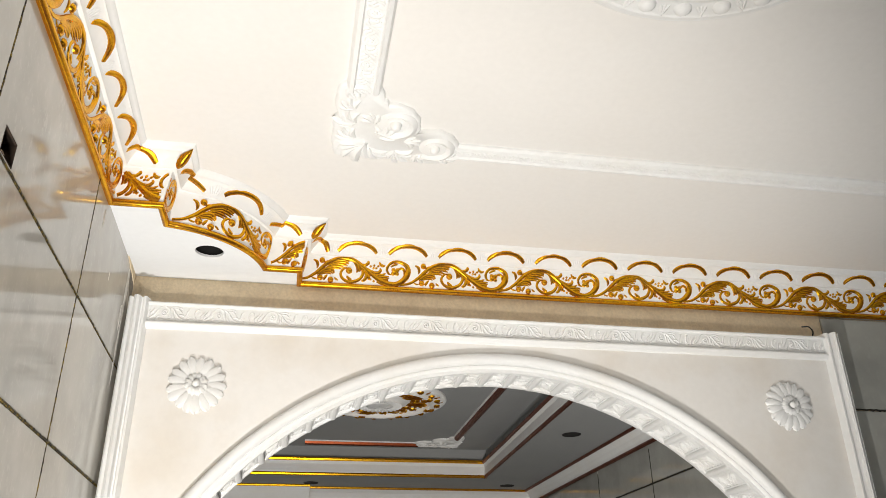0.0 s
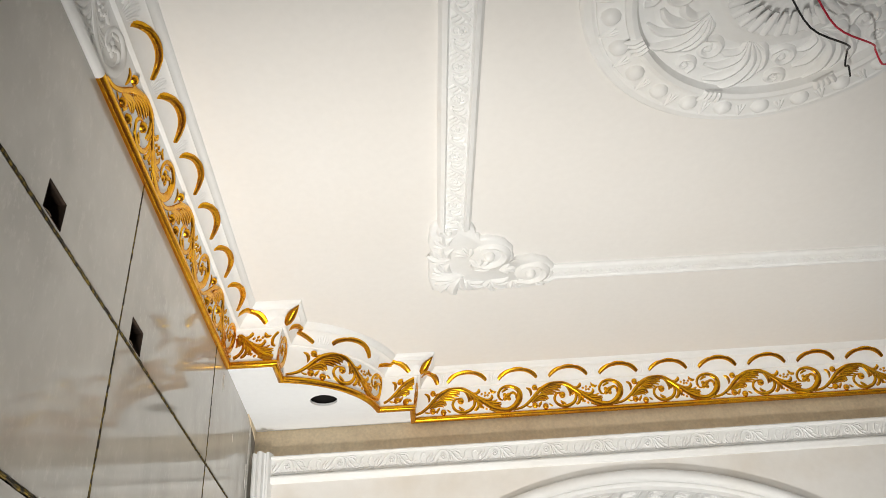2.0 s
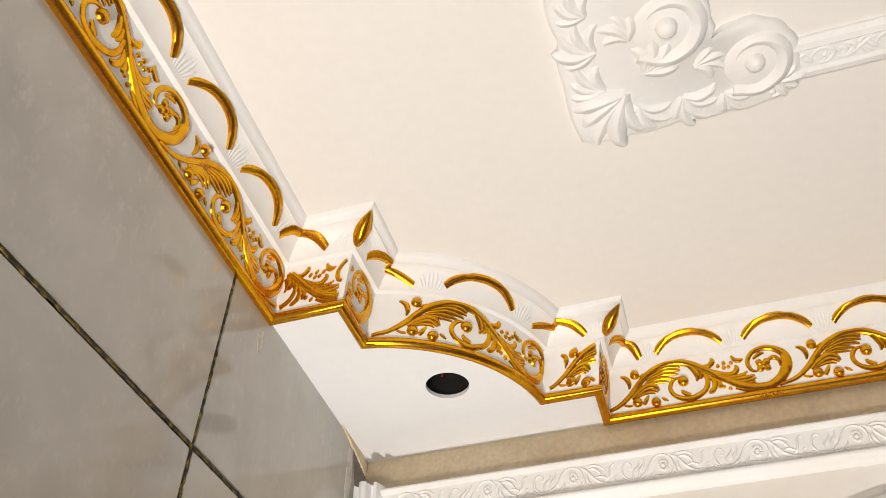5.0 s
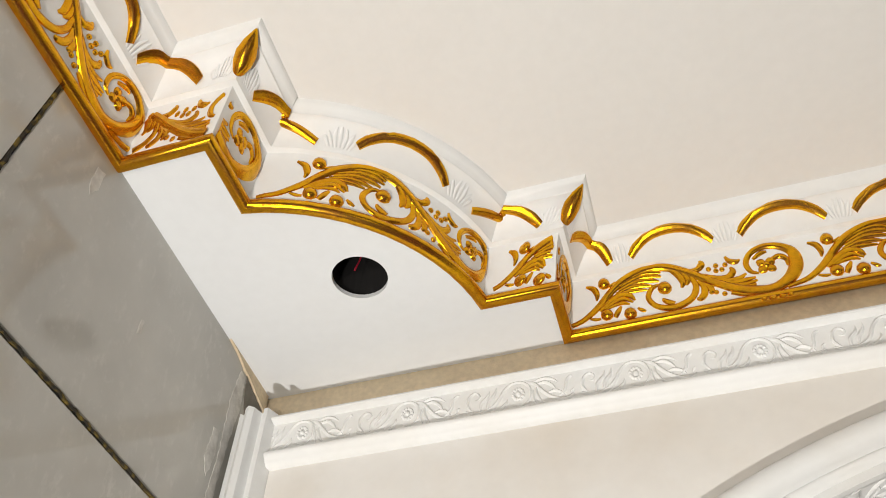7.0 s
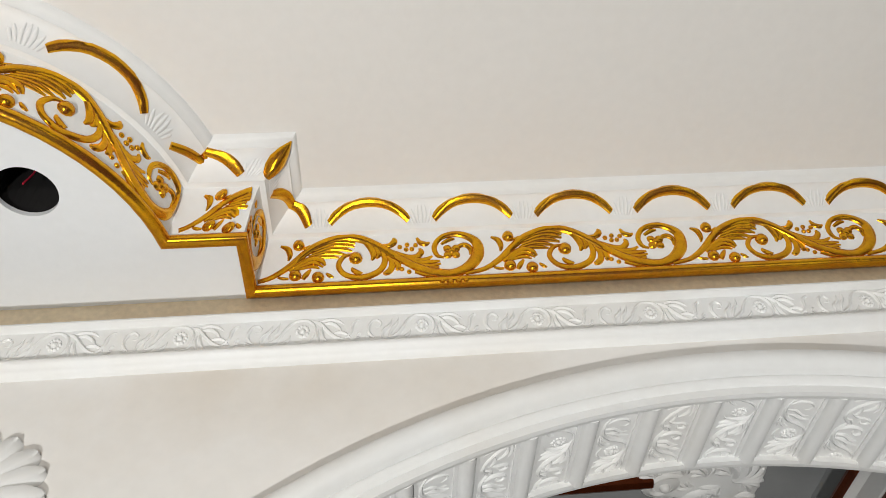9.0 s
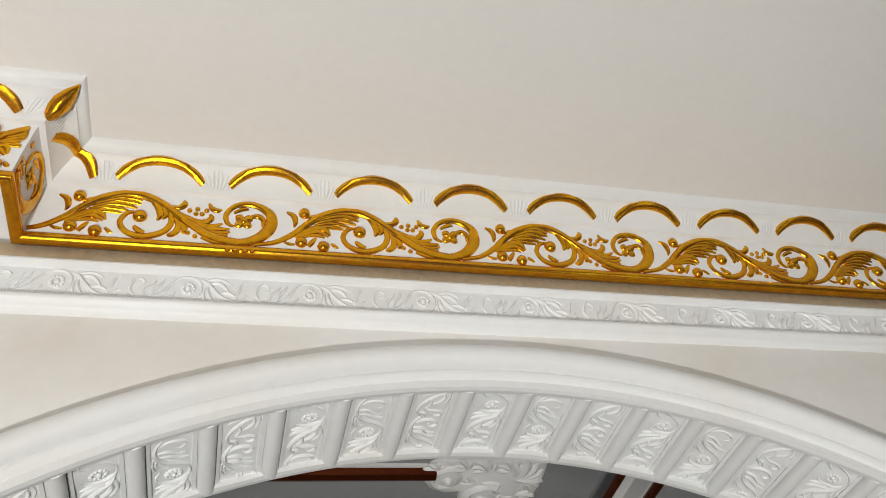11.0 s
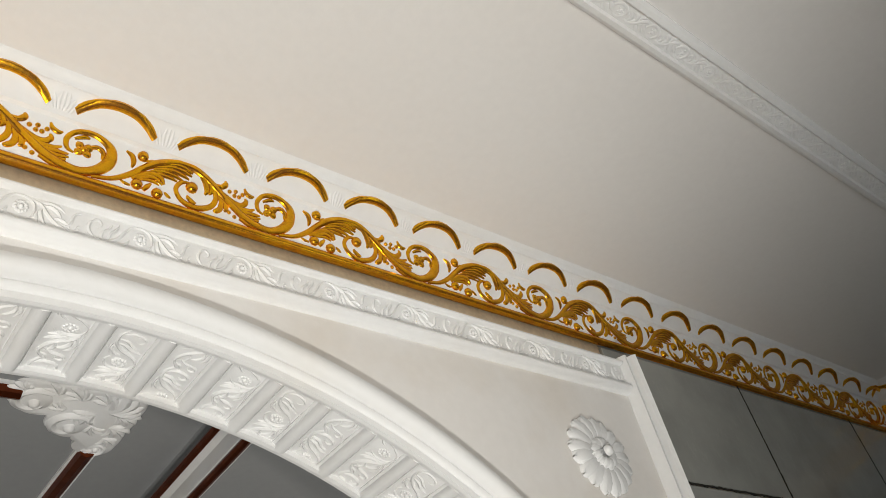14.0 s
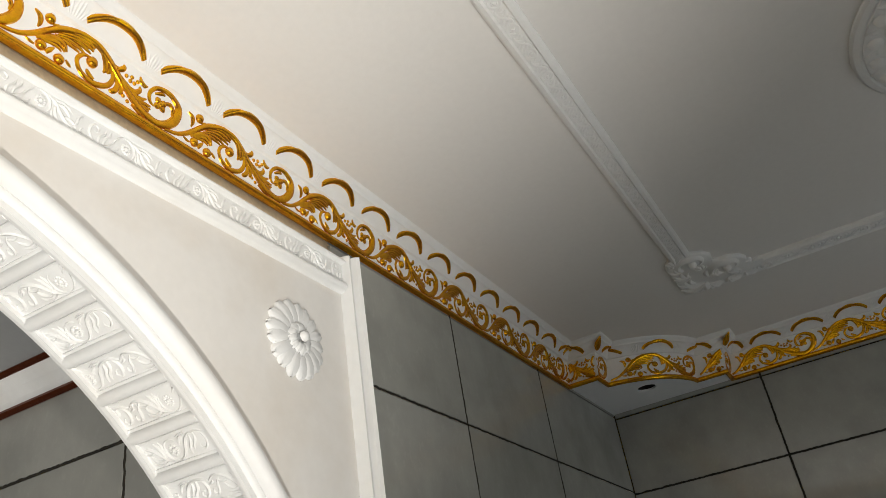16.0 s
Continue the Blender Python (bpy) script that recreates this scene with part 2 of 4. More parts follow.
SCROLL = [S(q) for q in (
    "130,380,6 200,370,8 260,335,10 310,290,11 360,257,13 425,238,12 490,240,12 545,262,13 600,302,13 655,348,13 715,395,15 775,424,17 835,432,15 890,410,18 925,365,20 927,315,16 890,282,11 845,270,9 800,279,8 775,312,8 782,348,7 805,362,3",
    "370,262,7 420,247,10 465,250,10 497,262,4",
    "355,275,7 415,259,9 462,264,9 495,276,3",
    "345,288,7 405,273,8 452,279,8 485,292,3",
    "335,298,6 385,288,7 430,293,7 462,304,3",
    "325,308,5 370,301,7 410,305,6 440,312,3",
    "268,347,6 315,316,10 350,306,10 378,316,9 392,340,3",
    "285,343,5 325,325,8 355,322,8 385,345,3",
    "295,345,4 330,338,6 355,340,6 372,350,2",
    "592,310,8 598,350,9 574,390,10 515,408,11 460,388,9 437,347,8 455,312,7 488,305,3",
    "530,255,9 552,288,11 560,320,9 552,340,3",
    "548,262,8 572,295,9 578,320,7 568,334,3",
    "515,395,9 490,375,8 483,362,3",
    "238,240,3 262,255,9 270,280,8 265,303,2",
    "300,262,4 325,258,4 340,250,2",
    "315,387,6 328,368,8 342,350,3",
    "395,373,3 408,386,6 420,393,2",
    "232,368,3 250,376,5 268,378,3",
    "590,285,6 618,287,9 635,272,10 632,258,3",
    "608,330,6 622,355,9 618,385,10 600,400,9 590,396,3",
    "618,340,5 640,365,9 642,385,8 634,392,3",
    "625,315,8 675,342,10 708,345,10 727,328,9 722,312,3",
    "640,330,8 690,356,9 735,362,8 765,350,3",
    "650,342,8 705,370,9 752,374,8 790,374,3",
    "660,352,8 710,383,9 752,390,8 792,386,3",
    "670,362,8 715,393,9 750,402,8 785,398,3",
    "680,378,7 720,405,8 755,413,7 785,408,3",
    "640,378,3 655,360,5 668,350,3",
    "716,268,3 726,288,8 745,297,8 760,292,2",
    "800,305,4 830,290,7 850,290,3",
    "848,328,5 880,318,8 902,335,8 900,362,3",
    "700,408,6 745,428,8 790,436,4",
)]
BALLS = [(*S(f"{x},{y},{r}")[0],) for x, y, r in (
    (497, 325, 21), (300, 247, 18), (290, 370, 19), (367, 388, 19), (653, 298, 7), (675, 311, 7), (695, 312, 7), (709, 298, 7), (679, 292, 7), (655, 392, 7), (679, 406, 7), (835, 340, 12))]
PETALS = [S(f"835,340,9 {835 + a},{340 + b},13 {835 + 1.6 * a},{340 + 1.6 * b},4") for a, b in ((-16, -15), (18, -12), (-17, 14), (15, 17))]


def scroll(bm, put, u0=-9.0, u1=9.0):
    """The strokes between u0 and u1 of one period; one that crosses a bound is cut there."""
    for line in SCROLL + PETALS:
        fine = smooth_line(line, 4 * (len(line) - 1) + 1)
        run = []
        for q in fine + [None]:
            if q is not None and u0 <= q[0] <= u1:
                run.append(tuple(q))
            else:
                if len(run) > 3:
                    ridge(bm, run, put, n=len(run))
                run = []
    for u, v, r in BALLS:
        if u0 <= u <= u1:
            knob(bm, u, v, r, put)


# the white leaf scroll of friezes and bands: u along, v from 0 to 1 across, one period long
LEAF = [
    [(0.02, 0.22, 0.05), (0.15, 0.16, 0.09), (0.28, 0.32, 0.09), (0.4, 0.6, 0.10), (0.52, 0.8, 0.08), (0.62, 0.74, 0.03)],
    [(0.18, 0.28, 0.05), (0.28, 0.56, 0.10), (0.23, 0.80, 0.10), (0.12, 0.86, 0.04)],
    [(0.1, 0.25, 0.04), (0.15, 0.5, 0.09), (0.1, 0.68, 0.08), (0.02, 0.7, 0.03)],
    [(0.34, 0.48, 0.05), (0.44, 0.40, 0.10), (0.52, 0.2, 0.09), (0.6, 0.1, 0.03)],
    [(0.28, 0.36, 0.04), (0.37, 0.26, 0.08), (0.42, 0.1, 0.07), (0.48, 0.05, 0.03)],
    [(0.46, 0.7, 0.05), (0.54, 0.5, 0.10), (0.61, 0.34, 0.08), (0.66, 0.26, 0.03)],
    [(0.38, 0.62, 0.04), (0.36, 0.8, 0.08), (0.42, 0.93, 0.07), (0.52, 0.95, 0.03)],
    [(0.6, 0.45, 0.04), (0.65, 0.74, 0.07), (0.77, 0.9, 0.075), (0.92, 0.78, 0.075), (0.97, 0.48, 0.075), (0.88, 0.16, 0.075), (0.74, 0.12, 0.06), (0.67, 0.28, 0.03)],
    [(-0.02, 0.78, 0.03), (0.04, 0.55, 0.07), (0.08, 0.46, 0.04)],
]


def leaf_band(bm, put, length, high, periods, lift=1.0):
    per = length / periods
    for k in range(periods):
        for line in LEAF:
            ridge(bm, [((k + u) * per, v * high, w * min(high * 1.5, per * 0.7)) for u, v, w in line], put, height=0.5 * lift)
        knob(bm, (k + 0.82) * per, 0.5 * high, 0.13 * high, put, height=0.7 * lift, sides=8)
        for j in range(5):
            a = j * 2 * math.pi / 5
            knob(bm, (k + 0.82) * per + 0.2 * high * math.cos(a), 0.5 * high + 0.2 * high * math.sin(a), 0.07 * high, put, height=0.7 * lift, sides=6)


# the running leaf of the frieze: u along one period, v from 0 to 1 across, half widths in heights
FRIEZE = [
    # stem that swings up to the flower and falls away from it
    [(-0.50, 0.30, 0.04), (-0.40, 0.12, 0.06), (-0.28, 0.14, 0.07), (-0.19, 0.36, 0.07), (-0.13, 0.70, 0.06), (-0.06, 0.93, 0.05), (0.03, 0.95, 0.05), (0.095, 0.76, 0.06), (0.105, 0.44, 0.05), (0.07, 0.20, 0.04), (0.0, 0.12, 0.03), (-0.06, 0.22, 0.02)],
    [(0.08, 0.92, 0.03), (0.15, 0.80, 0.07), (0.21, 0.52, 0.07), (0.29, 0.24, 0.07), (0.40, 0.12, 0.06), (0.50, 0.30, 0.04)],
    # leaf ribs below the rising stem
    [(-0.34, 0.16, 0.04), (-0.33, 0.40, 0.07), (-0.27, 0.62, 0.06), (-0.25, 0.84, 0.02)],
    [(-0.28, 0.20, 0.04), (-0.26, 0.44, 0.07), (-0.21, 0.66, 0.06), (-0.19, 0.92, 0.02)],
    [(-0.22, 0.12, 0.03), (-0.16, 0.14, 0.06), (-0.11, 0.30, 0.05), (-0.10, 0.44, 0.02)],
    [(-0.26, 0.06, 0.03), (-0.18, 0.04, 0.05), (-0.10, 0.12, 0.02)],
    # curl behind it
    [(-0.40, 0.16, 0.03), (-0.45, 0.42, 0.06), (-0.43, 0.72, 0.06), (-0.38, 0.84, 0.05), (-0.34, 0.72, 0.04), (-0.36, 0.58, 0.03), (-0.39, 0.60, 0.02)],
    # leaf ribs along the falling stem
    [(0.17, 0.74, 0.03), (0.155, 0.50, 0.07), (0.18, 0.24, 0.06), (0.22, 0.08, 0.02)],
    [(0.13, 0.60, 0.03), (0.125, 0.34, 0.06), (0.145, 0.10, 0.02)],
    [(0.17, 0.78, 0.04), (0.24, 0.80, 0.07), (0.30, 0.64, 0.06), (0.33, 0.44, 0.02)],
    [(0.14, 0.88, 0.03), (0.22, 0.94, 0.06), (0.30, 0.88, 0.05), (0.35, 0.74, 0.02)],
    [(0.24, 0.40, 0.03), (0.31, 0.46, 0.06), (0.37, 0.36, 0.05), (0.40, 0.22, 0.02)],
    # curl after it, with a fan
    [(0.34, 0.20, 0.03), (0.40, 0.42, 0.06), (0.42, 0.70, 0.06), (0.46, 0.86, 0.05), (0.50, 0.78, 0.04), (0.49, 0.62, 0.03), (0.46, 0.62, 0.02)],
    [(0.44, 0.20, 0.02), (0.46, 0.36, 0.05), (0.52, 0.44, 0.02)],
]
FRIEZE_EYES = ((0.0, 0.54, 0.085),) + tuple((0.045 * math.cos(a), 0.54 + 0.18 * math.sin(a), 0.06) for a in np.linspace(0, 2 * math.pi, 12)[:-1])
FRIEZE_PERIOD = 0.1425


def frieze_band(bm, put, length, high, flower, lift=0.5):
    """The running leaf over a strip of that length, with a flower at that place; strokes are cut at the strip's ends."""
    for n in range(math.floor((0 - flower) / FRIEZE_PERIOD) - 1, math.ceil((length - flower) / FRIEZE_PERIOD) + 2):
        c = flower + n * FRIEZE_PERIOD
        for line in FRIEZE:
            run = []
            for q in smooth_line(line, 3 * (len(line) - 1) + 1) + [None]:
                if q is not None and 0.002 <= c + q[0] * FRIEZE_PERIOD <= length - 0.002:
                    run.append((c + q[0] * FRIEZE_PERIOD, q[1] * high, q[2] * high * 0.92))
                else:
                    if len(run) > 3:
                        ridge(bm, run, put, lift, len(run))
                    run = []
        for u, v, w in FRIEZE_EYES:
            if 0.004 < c + u * FRIEZE_PERIOD < length - 0.004:
                knob(bm, c + u * FRIEZE_PERIOD, v * high, w * high, put, lift * 1.1, 8)


# ---- setting ----
def arch_points(radius=AR, n=48):
    """The arch's line from the west foot to the east foot at the radius: (x, z)."""
    top = math.asin(HALF / AR)
    pts = [(AX + radius * math.sin(a), AZ + radius * math.cos(a)) for a in np.linspace(-top, top, n + 1)]
    return pts


def arch_plate(x0, x1, z0, z1, y0, y1, radius=AR, legs=0.0):
    """A wall from x0 to x1 with the arched opening cut through it, between y0 and y1."""
    bm = bmesh.new()
    pts = arch_points(radius)
    foot = [(pts[0][0], legs)] + pts + [(pts[-1][0], legs)]
    loop = [(x0, legs), (x0, z1)] + [(p[0], z1) for p in pts] + [(x1, z1), (x1, legs)]
    inner = [foot[0], pts[0]] + pts + [pts[-1], foot[-1]]
    for y in (y0, y1):
        a = [bm.verts.new((x, y, z)) for x, z in loop]
        b = [bm.verts.new((x, y, z)) for x, z in inner]
        for k in range(len(loop) - 1):
            bm.faces.new((a[k], a[k + 1], b[k + 1], b[k]))
    bmesh.ops.remove_doubles(bm, verts=bm.verts, dist=1e-5)
    for (xa, za), (xb, zb) in zip(foot, foot[1:]):
        bm.faces.new([bm.verts.new(p) for p in ((xa, y0, za), (xb, y0, zb), (xb, y1, zb), (xa, y1, za))])
    edge = [(x0, legs), (x0, z1), (x1, z1), (x1, legs)]
    for (xa, za), (xb, zb) in zip(edge, edge[1:]):
        bm.faces.new([bm.verts.new(p) for p in ((xa, y0, za), (xb, y0, zb), (xb, y1, zb), (xa, y1, za))])
    bmesh.ops.remove_doubles(bm, verts=bm.verts, dist=1e-5)
    return bm


def setting(name, bm, mat, label, category):
    return tagged(mesh_object(name, bm, mat), label, category, kind="structure")


setting("floor", boxes((-0.9, XE + 0.2, YS - 0.2, 2.7, -0.12, 0.0)), FLOOR, "dusty beige cement floor of both rooms", "floor")
setting("ceiling", boxes((XW - 0.15, XE + 0.15, YS - 0.15, 0.02, ZC, ZC + 0.12)), PAINT, "cream white painted gypsum ceiling above the room", "ceiling")
setting("wall_north", arch_plate(XW - 0.15, XE + 0.2, 0, 2.95, 0.006, 0.085), RENDER, "cement rendered wall with a wide arched opening", "wall")
wall_west = setting("wall_west", boxes((XW - 0.2, XW - 0.045, YS - 0.2, 0.15, 0, 2.95)), GROUT, "wall behind glossy grey tiles", "wall")
wall_west.matrix_world = SKEW
wall_east = setting("wall_east", boxes((XE + 0.012, XE + 0.2, YS - 0.2, 0.15, 0, 2.95)), GROUT, "wall behind glossy grey tiles", "wall")
# out of view; its doorway goes with the added east fill
setting("wall_south", boxes((XW - 0.2, 2.5, YS - 0.15, YS, 0, 2.95), (3.5, XE + 0.2, YS - 0.15, YS, 0, 2.95), (2.5, 3.5, YS - 0.15, YS, 2.1, 2.95)), BARE, "bare grey cement wall with an added doorway", "wall")

# ---- cornice ----
def corner_plan(a, b, c, sag, n=14):
    """The stepped corner in its own axes: along one wall, out round the bulge, to the other wall."""
    p, q = Vector((b, -c)), Vector((c, -b))
    half = (q - p).length / 2
    r = (half * half + sag * sag) / (2 * sag)
    mid = (p + q) / 2
    out = Vector((1, -1)).normalized()
    centre = mid + out * (sag - r)
    ang = math.asin(half / r)
    arc = [centre + Matrix.Rotation(t, 2) @ out * r for t in np.linspace(-ang, ang, n + 1)]
    if (arc[0] - p).length > (arc[-1] - p).length:
        arc.reverse()
    return [Vector((0, -a)), Vector((b, -a))] + arc + [Vector((a, -b)), Vector((a, 0))]


NW = corner_plan(A, B, C, 0.052)
NE = [Vector((XE - p.x, p.y)) for p in reversed(corner_plan(AE, BE, CE, 0.06))]
NW[0].x = -0.017
WAY = [Vector((-0.017 - 0.0227 * (YS + A), YS))] + NW + NE + [Vector((XE - 0.004, YS))]
RUN_W, CORNER_NW, RUN_N, CORNER_NE, RUN_E = (0, 1), (1, len(NW)), (len(NW), len(NW) + 1), (len(NW) + 1, len(NW) + len(NE)), (len(NW) + len(NE), len(WAY) - 1)


def right_of(p, q):
    d = (q - p).normalized()
    return Vector((d.y, -d.x))


MITRE = []
for i in range(len(WAY)):
    ns = [right_of(WAY[k], WAY[k + 1]) for k in (i - 1, i) if 0 <= k < len(WAY) - 1]
    MITRE.append(ns[0] if len(ns) == 1 else (ns[0] + ns[1]) / (1 + ns[0].dot(ns[1])))


def on_way(i, t, d):
    """A place on the stretch i of the cornice's line, t from 0 to 1, d out into the room."""
    return (WAY[i] + MITRE[i] * d).lerp(WAY[i + 1] + MITRE[i + 1] * d, t)


FACE0, FACE1 = 2.706, 2.787
BODY = [(-0.014, 2.710), (0.0, 2.706), (0.006, 2.700), (0.0075, 2.708), (0.010, 2.722), (0.014, 2.750), (0.0205, 2.778), (0.0235, 2.7862), (0.0312, 2.7872), (0.0328, 2.7912),
        (0.040, 2.801), (0.050, 2.812), (0.059, 2.8180), (0.0625, 2.8184), (0.0640, 2.8225), (0.0700, 2.8260), (0.0740, 2.8310), (0.0765, 2.838)]
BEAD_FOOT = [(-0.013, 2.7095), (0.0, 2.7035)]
BEAD_ROUND = [(0.0046 + 0.0088 * math.cos(a), 2.7005 + 0.0088 * math.sin(a)) for a in np.linspace(-math.pi * 0.78, math.pi * 0.62, 10)]


def sweep(profile, first, last):
    bm = bmesh.new()
    rows = []
    for i in range(first, last + 1):
        rows.append([bm.verts.new((*(WAY[i] + MITRE[i] * d), z)) for d, z in profile])
    for q, w in zip(rows, rows[1:]):
        for k in range(len(profile) - 1):
            bm.faces.new((q[k], q[k + 1], w[k + 1], w[k]))
    return bm


def face_depth(h):
    """How far the cornice's face stands out at the height h above its foot, and how far its slope turns the rise down."""
    z = FACE0 + h
    for (d0, z0), (d1, z1) in zip(BODY[3:7], BODY[4:8]):
        if z <= z1:
            return d0 + (d1 - d0) * (z - z0) / (z1 - z0)
    return 0.024


def beside(i, t, d):
    """A place on a straight stretch i, squarely d out from it."""
    return WAY[i].lerp(WAY[i + 1], t) + right_of(WAY[i], WAY[i + 1]) * d


def face_put(i, s_of_u, place=on_way):
    def put(u, v, r):
        p = place(i, s_of_u(u), face_depth(v) + r)
        return (*p, FACE0 + v - 0.25 * r)
    return put


def arc_put(first, last, s_of_u):
    """As face_put, over a bent stretch of several short lengths."""
    def put(u, v, r):
        f = s_of_u(u) * (last - first)
        k = max(0, min(int(f), last - first - 1))
        p = on_way(first + k, f - k, face_depth(v) + r)
        return (*p, FACE0 + v - 0.25 * r)
    return put


def cove_put(first, last, s_of_u, place=on_way):
    """v from 0 to 0.04 runs up the sloping cove above the face."""
    def put(u, v, r):
        f = s_of_u(u) * (last - first)
        k = max(0, min(int(math.floor(f)), last - first - 1))
        t = v / 0.034
        p = place(first + k, f - k, 0.0345 + 0.027 * t + 0.64 * r)
        return (*p, 2.7925 + 0.026 * t + 0.008 * math.sin(math.pi * min(max(t, 0), 1)) * 0.4 - 0.77 * r)
    return put


CRESCENT = [(-0.057, 0.0055, 0.0050), (-0.045, 0.0160, 0.0063), (-0.025, 0.0272, 0.0071), (0.0, 0.0310, 0.0074), (0.025, 0.0272, 0.0070), (0.045, 0.0160, 0.0061), (0.057, 0.0055, 0.0046)]


def shell(bm, u, put, size=1.0):
    for k in range(-3, 4):
        a = k * 0.2
        long = 0.024 * (1 - 0.05 * abs(k) ** 1.5)
        ridge(bm, [(u + 0.004 * k * size, 0.001, 0.0014), (u + (0.004 * k + long * 0.5 * math.sin(a)) * size, 0.001 + long * 0.5 * size, 0.0024), (u + (0.0045 * k + long * math.sin(a) * 0.9) * size * (0.75 if abs(k) == 3 else 0.9 if abs(k) == 2 else 0.6 if abs(k) == 1 else 1), 0.001 + long * size * (0.65 if abs(k) == 3 else 0.85 if abs(k) == 2 else 1), 0.001)], put, height=0.4, n=5)


def leaf_tip(i, mat, parent):
    """The gilded leaf on an outer corner of the cornice."""
    bm = bmesh.new()
    out = MITRE[i]
    a, side = WAY[i], Vector((-MITRE[i].y, MITRE[i].x)).normalized()
    rows = []
    for t, w in ((0.0, 0.007), (0.2, 0.0115), (0.42, 0.0125), (0.7, 0.0085), (0.88, 0.0040), (1.0, 0.0010)):
        d = 0.035 + 0.034 * t
        c = a + out * d
        z = 2.792 + 0.030 * t
        rows.append([bm.verts.new((*(c + side * w * k), z - rise * w)) for k, rise in ((-1, -0.2), (-0.6, 0.7), (0, 1.0), (0.6, 0.7), (1, -0.2))])
    for q, w in zip(rows, rows[1:]):
        for k in range(4):
            bm.faces.new((q[k], q[k + 1], w[k + 1], w[k]))
    bm.faces.new(rows[0])
    bm.faces.new(rows[-1])
    return part("leaf", bm, mat, parent, "gilded pointed leaf", True)


def cornice(name, span, label):
    ob = thing(name, label, "cornice", "gilded cornice of the room")
    part("moulding", sweep(BODY, *span), PLASTER, ob, "white gypsum moulding", True)
    return ob


def length_of(i):
    return (WAY[i + 1] - WAY[i]).length


def straight_ornament(ob, i, flowers, crescents, first, last, gold_from=-9.0):
    """Scrolls that end in a flower, and crescents, at the places listed in metres along a straight stretch."""
    long = length_of(i)
    flowers = [2 * flowers[0] - flowers[1]] + list(flowers)
    for f0, f1 in zip(flowers, flowers[1:]):
        per = (f1 - f0) / PERIOD
        lo, hi = max((first - f0) / per, -0.02), min((last - f0) / per, PERIOD + 0.06)
        if hi - lo < 0.03:
            continue
        bm = bmesh.new()
        scroll(bm, face_put(i, lambda u: (f0 + u * per) / long, beside), lo, hi)
        gilt = gold_from <= (f0 + f1) / 2
        part("scroll", bm, GOLD if gilt else PLASTER, ob, "gilded acanthus scroll" if gilt else "unpainted acanthus scroll", True)
    put = cove_put(i, i + 1, lambda u: u / long, beside)
    for k, c in enumerate(crescents):
        bm = bmesh.new()
        wob = 1 + 0.05 * math.sin(k * 2.7)
        ridge(bm, [(c + u, v, w * wob) for u, v, w in CRESCENT], put, height=0.7, n=15)
        gilt = gold_from - 0.05 <= c
        part("crescent", bm, GOLD if gilt else PLASTER, ob, "gilded crescent" if gilt else "", True)
    for c in [crescents[0] - 0.070] + [(p + q) / 2 for p, q in zip(crescents, crescents[1:])] + [crescents[-1] + 0.070]:
        bm = bmesh.new()
        shell(bm, c, put)
        part("shell", bm, PLASTER, ob, "small fluted white shell", True)


def corner_ornament(ob, first, last, size=1.0):
    """Scrolls on the faces of a stepped corner, a full one on the bulge; leaves on the outer corners."""
    m0, m1 = first + 2, last - 2   # the bulge
    for i, (u0, u1) in ((first, (0.61, 0.955)), (first + 1, (0.87, 1.14)), (last - 2, (0.10, 0.44)), (last - 1, (0.86, 1.13))):
        bm = bmesh.new()
        a, b = u0 * PERIOD, u1 * PERIOD
        scroll(bm, face_put(i, lambda u: 0.06 + 0.88 * (u - a) / (b - a)), a, b)
        part("scroll", bm, GOLD, ob, "gilded acanthus scroll", True)
    bm = bmesh.new()
    scroll(bm, arc_put(m0, m1, lambda u: 0.02 + 0.96 * (u - 0.04 * PERIOD) / (1.1 * PERIOD)), 0.04 * PERIOD, 1.14 * PERIOD)
    part("scroll", bm, GOLD, ob, "gilded acanthus scroll", True)
    arc = sum(length_of(i) for i in range(m0, m1))
    put = cove_put(m0, m1, lambda u: 0.5 + u / arc)
    bm = bmesh.new()
    ridge(bm, [(u, v + 0.002, w) for u, v, w in CRESCENT], put, height=0.7, n=15)
    part("crescent", bm, GOLD, ob, "gilded crescent", True)
    for s in (-0.077, 0.077):
        bm = bmesh.new()
        shell(bm, s * size, put)
        part("shell", bm, PLASTER, ob, "small fluted white shell", True)
    for i in (first, m0, m1, last):
        for side in (-1, 1):
            k = i if side > 0 else i - 1
            long = length_of(k)
            if k in range(m0, m1):
                reach = 0.074
                put2 = cove_put(m0, m1, (lambda u: u / arc) if side > 0 else (lambda u: 1 - u / arc))
            else:
                reach = 0.060 if first <= k < last else 0.046
                put2 = cove_put(k, k + 1, (lambda u: u / long) if side > 0 else (lambda u: 1 - u / long))
            bm = bmesh.new()
            ridge(bm, [(-0.001, 0.0325, 0.0056), (reach * 0.35, 0.0265, 0.0060), (reach * 0.7, 0.0155, 0.0056), (reach, 0.0035, 0.0042)], put2, height=0.75, n=9)
            part("crescent", bm, GOLD, ob, "gilded crescent half", True)
    for i in (first + 1, last - 1):
        leaf_tip(i, GOLD, ob)
        for k, s in ((i - 1, -1), (i, 1)):
            long = length_of(k)
            bm = bmesh.new()
            shell(bm, 0.024, cove_put(k, k + 1, (lambda u: u / long) if s > 0 else (lambda u: 1 - u / long)), 0.8)
            part("shell", bm, PLASTER, ob, "small fluted white shell", True)


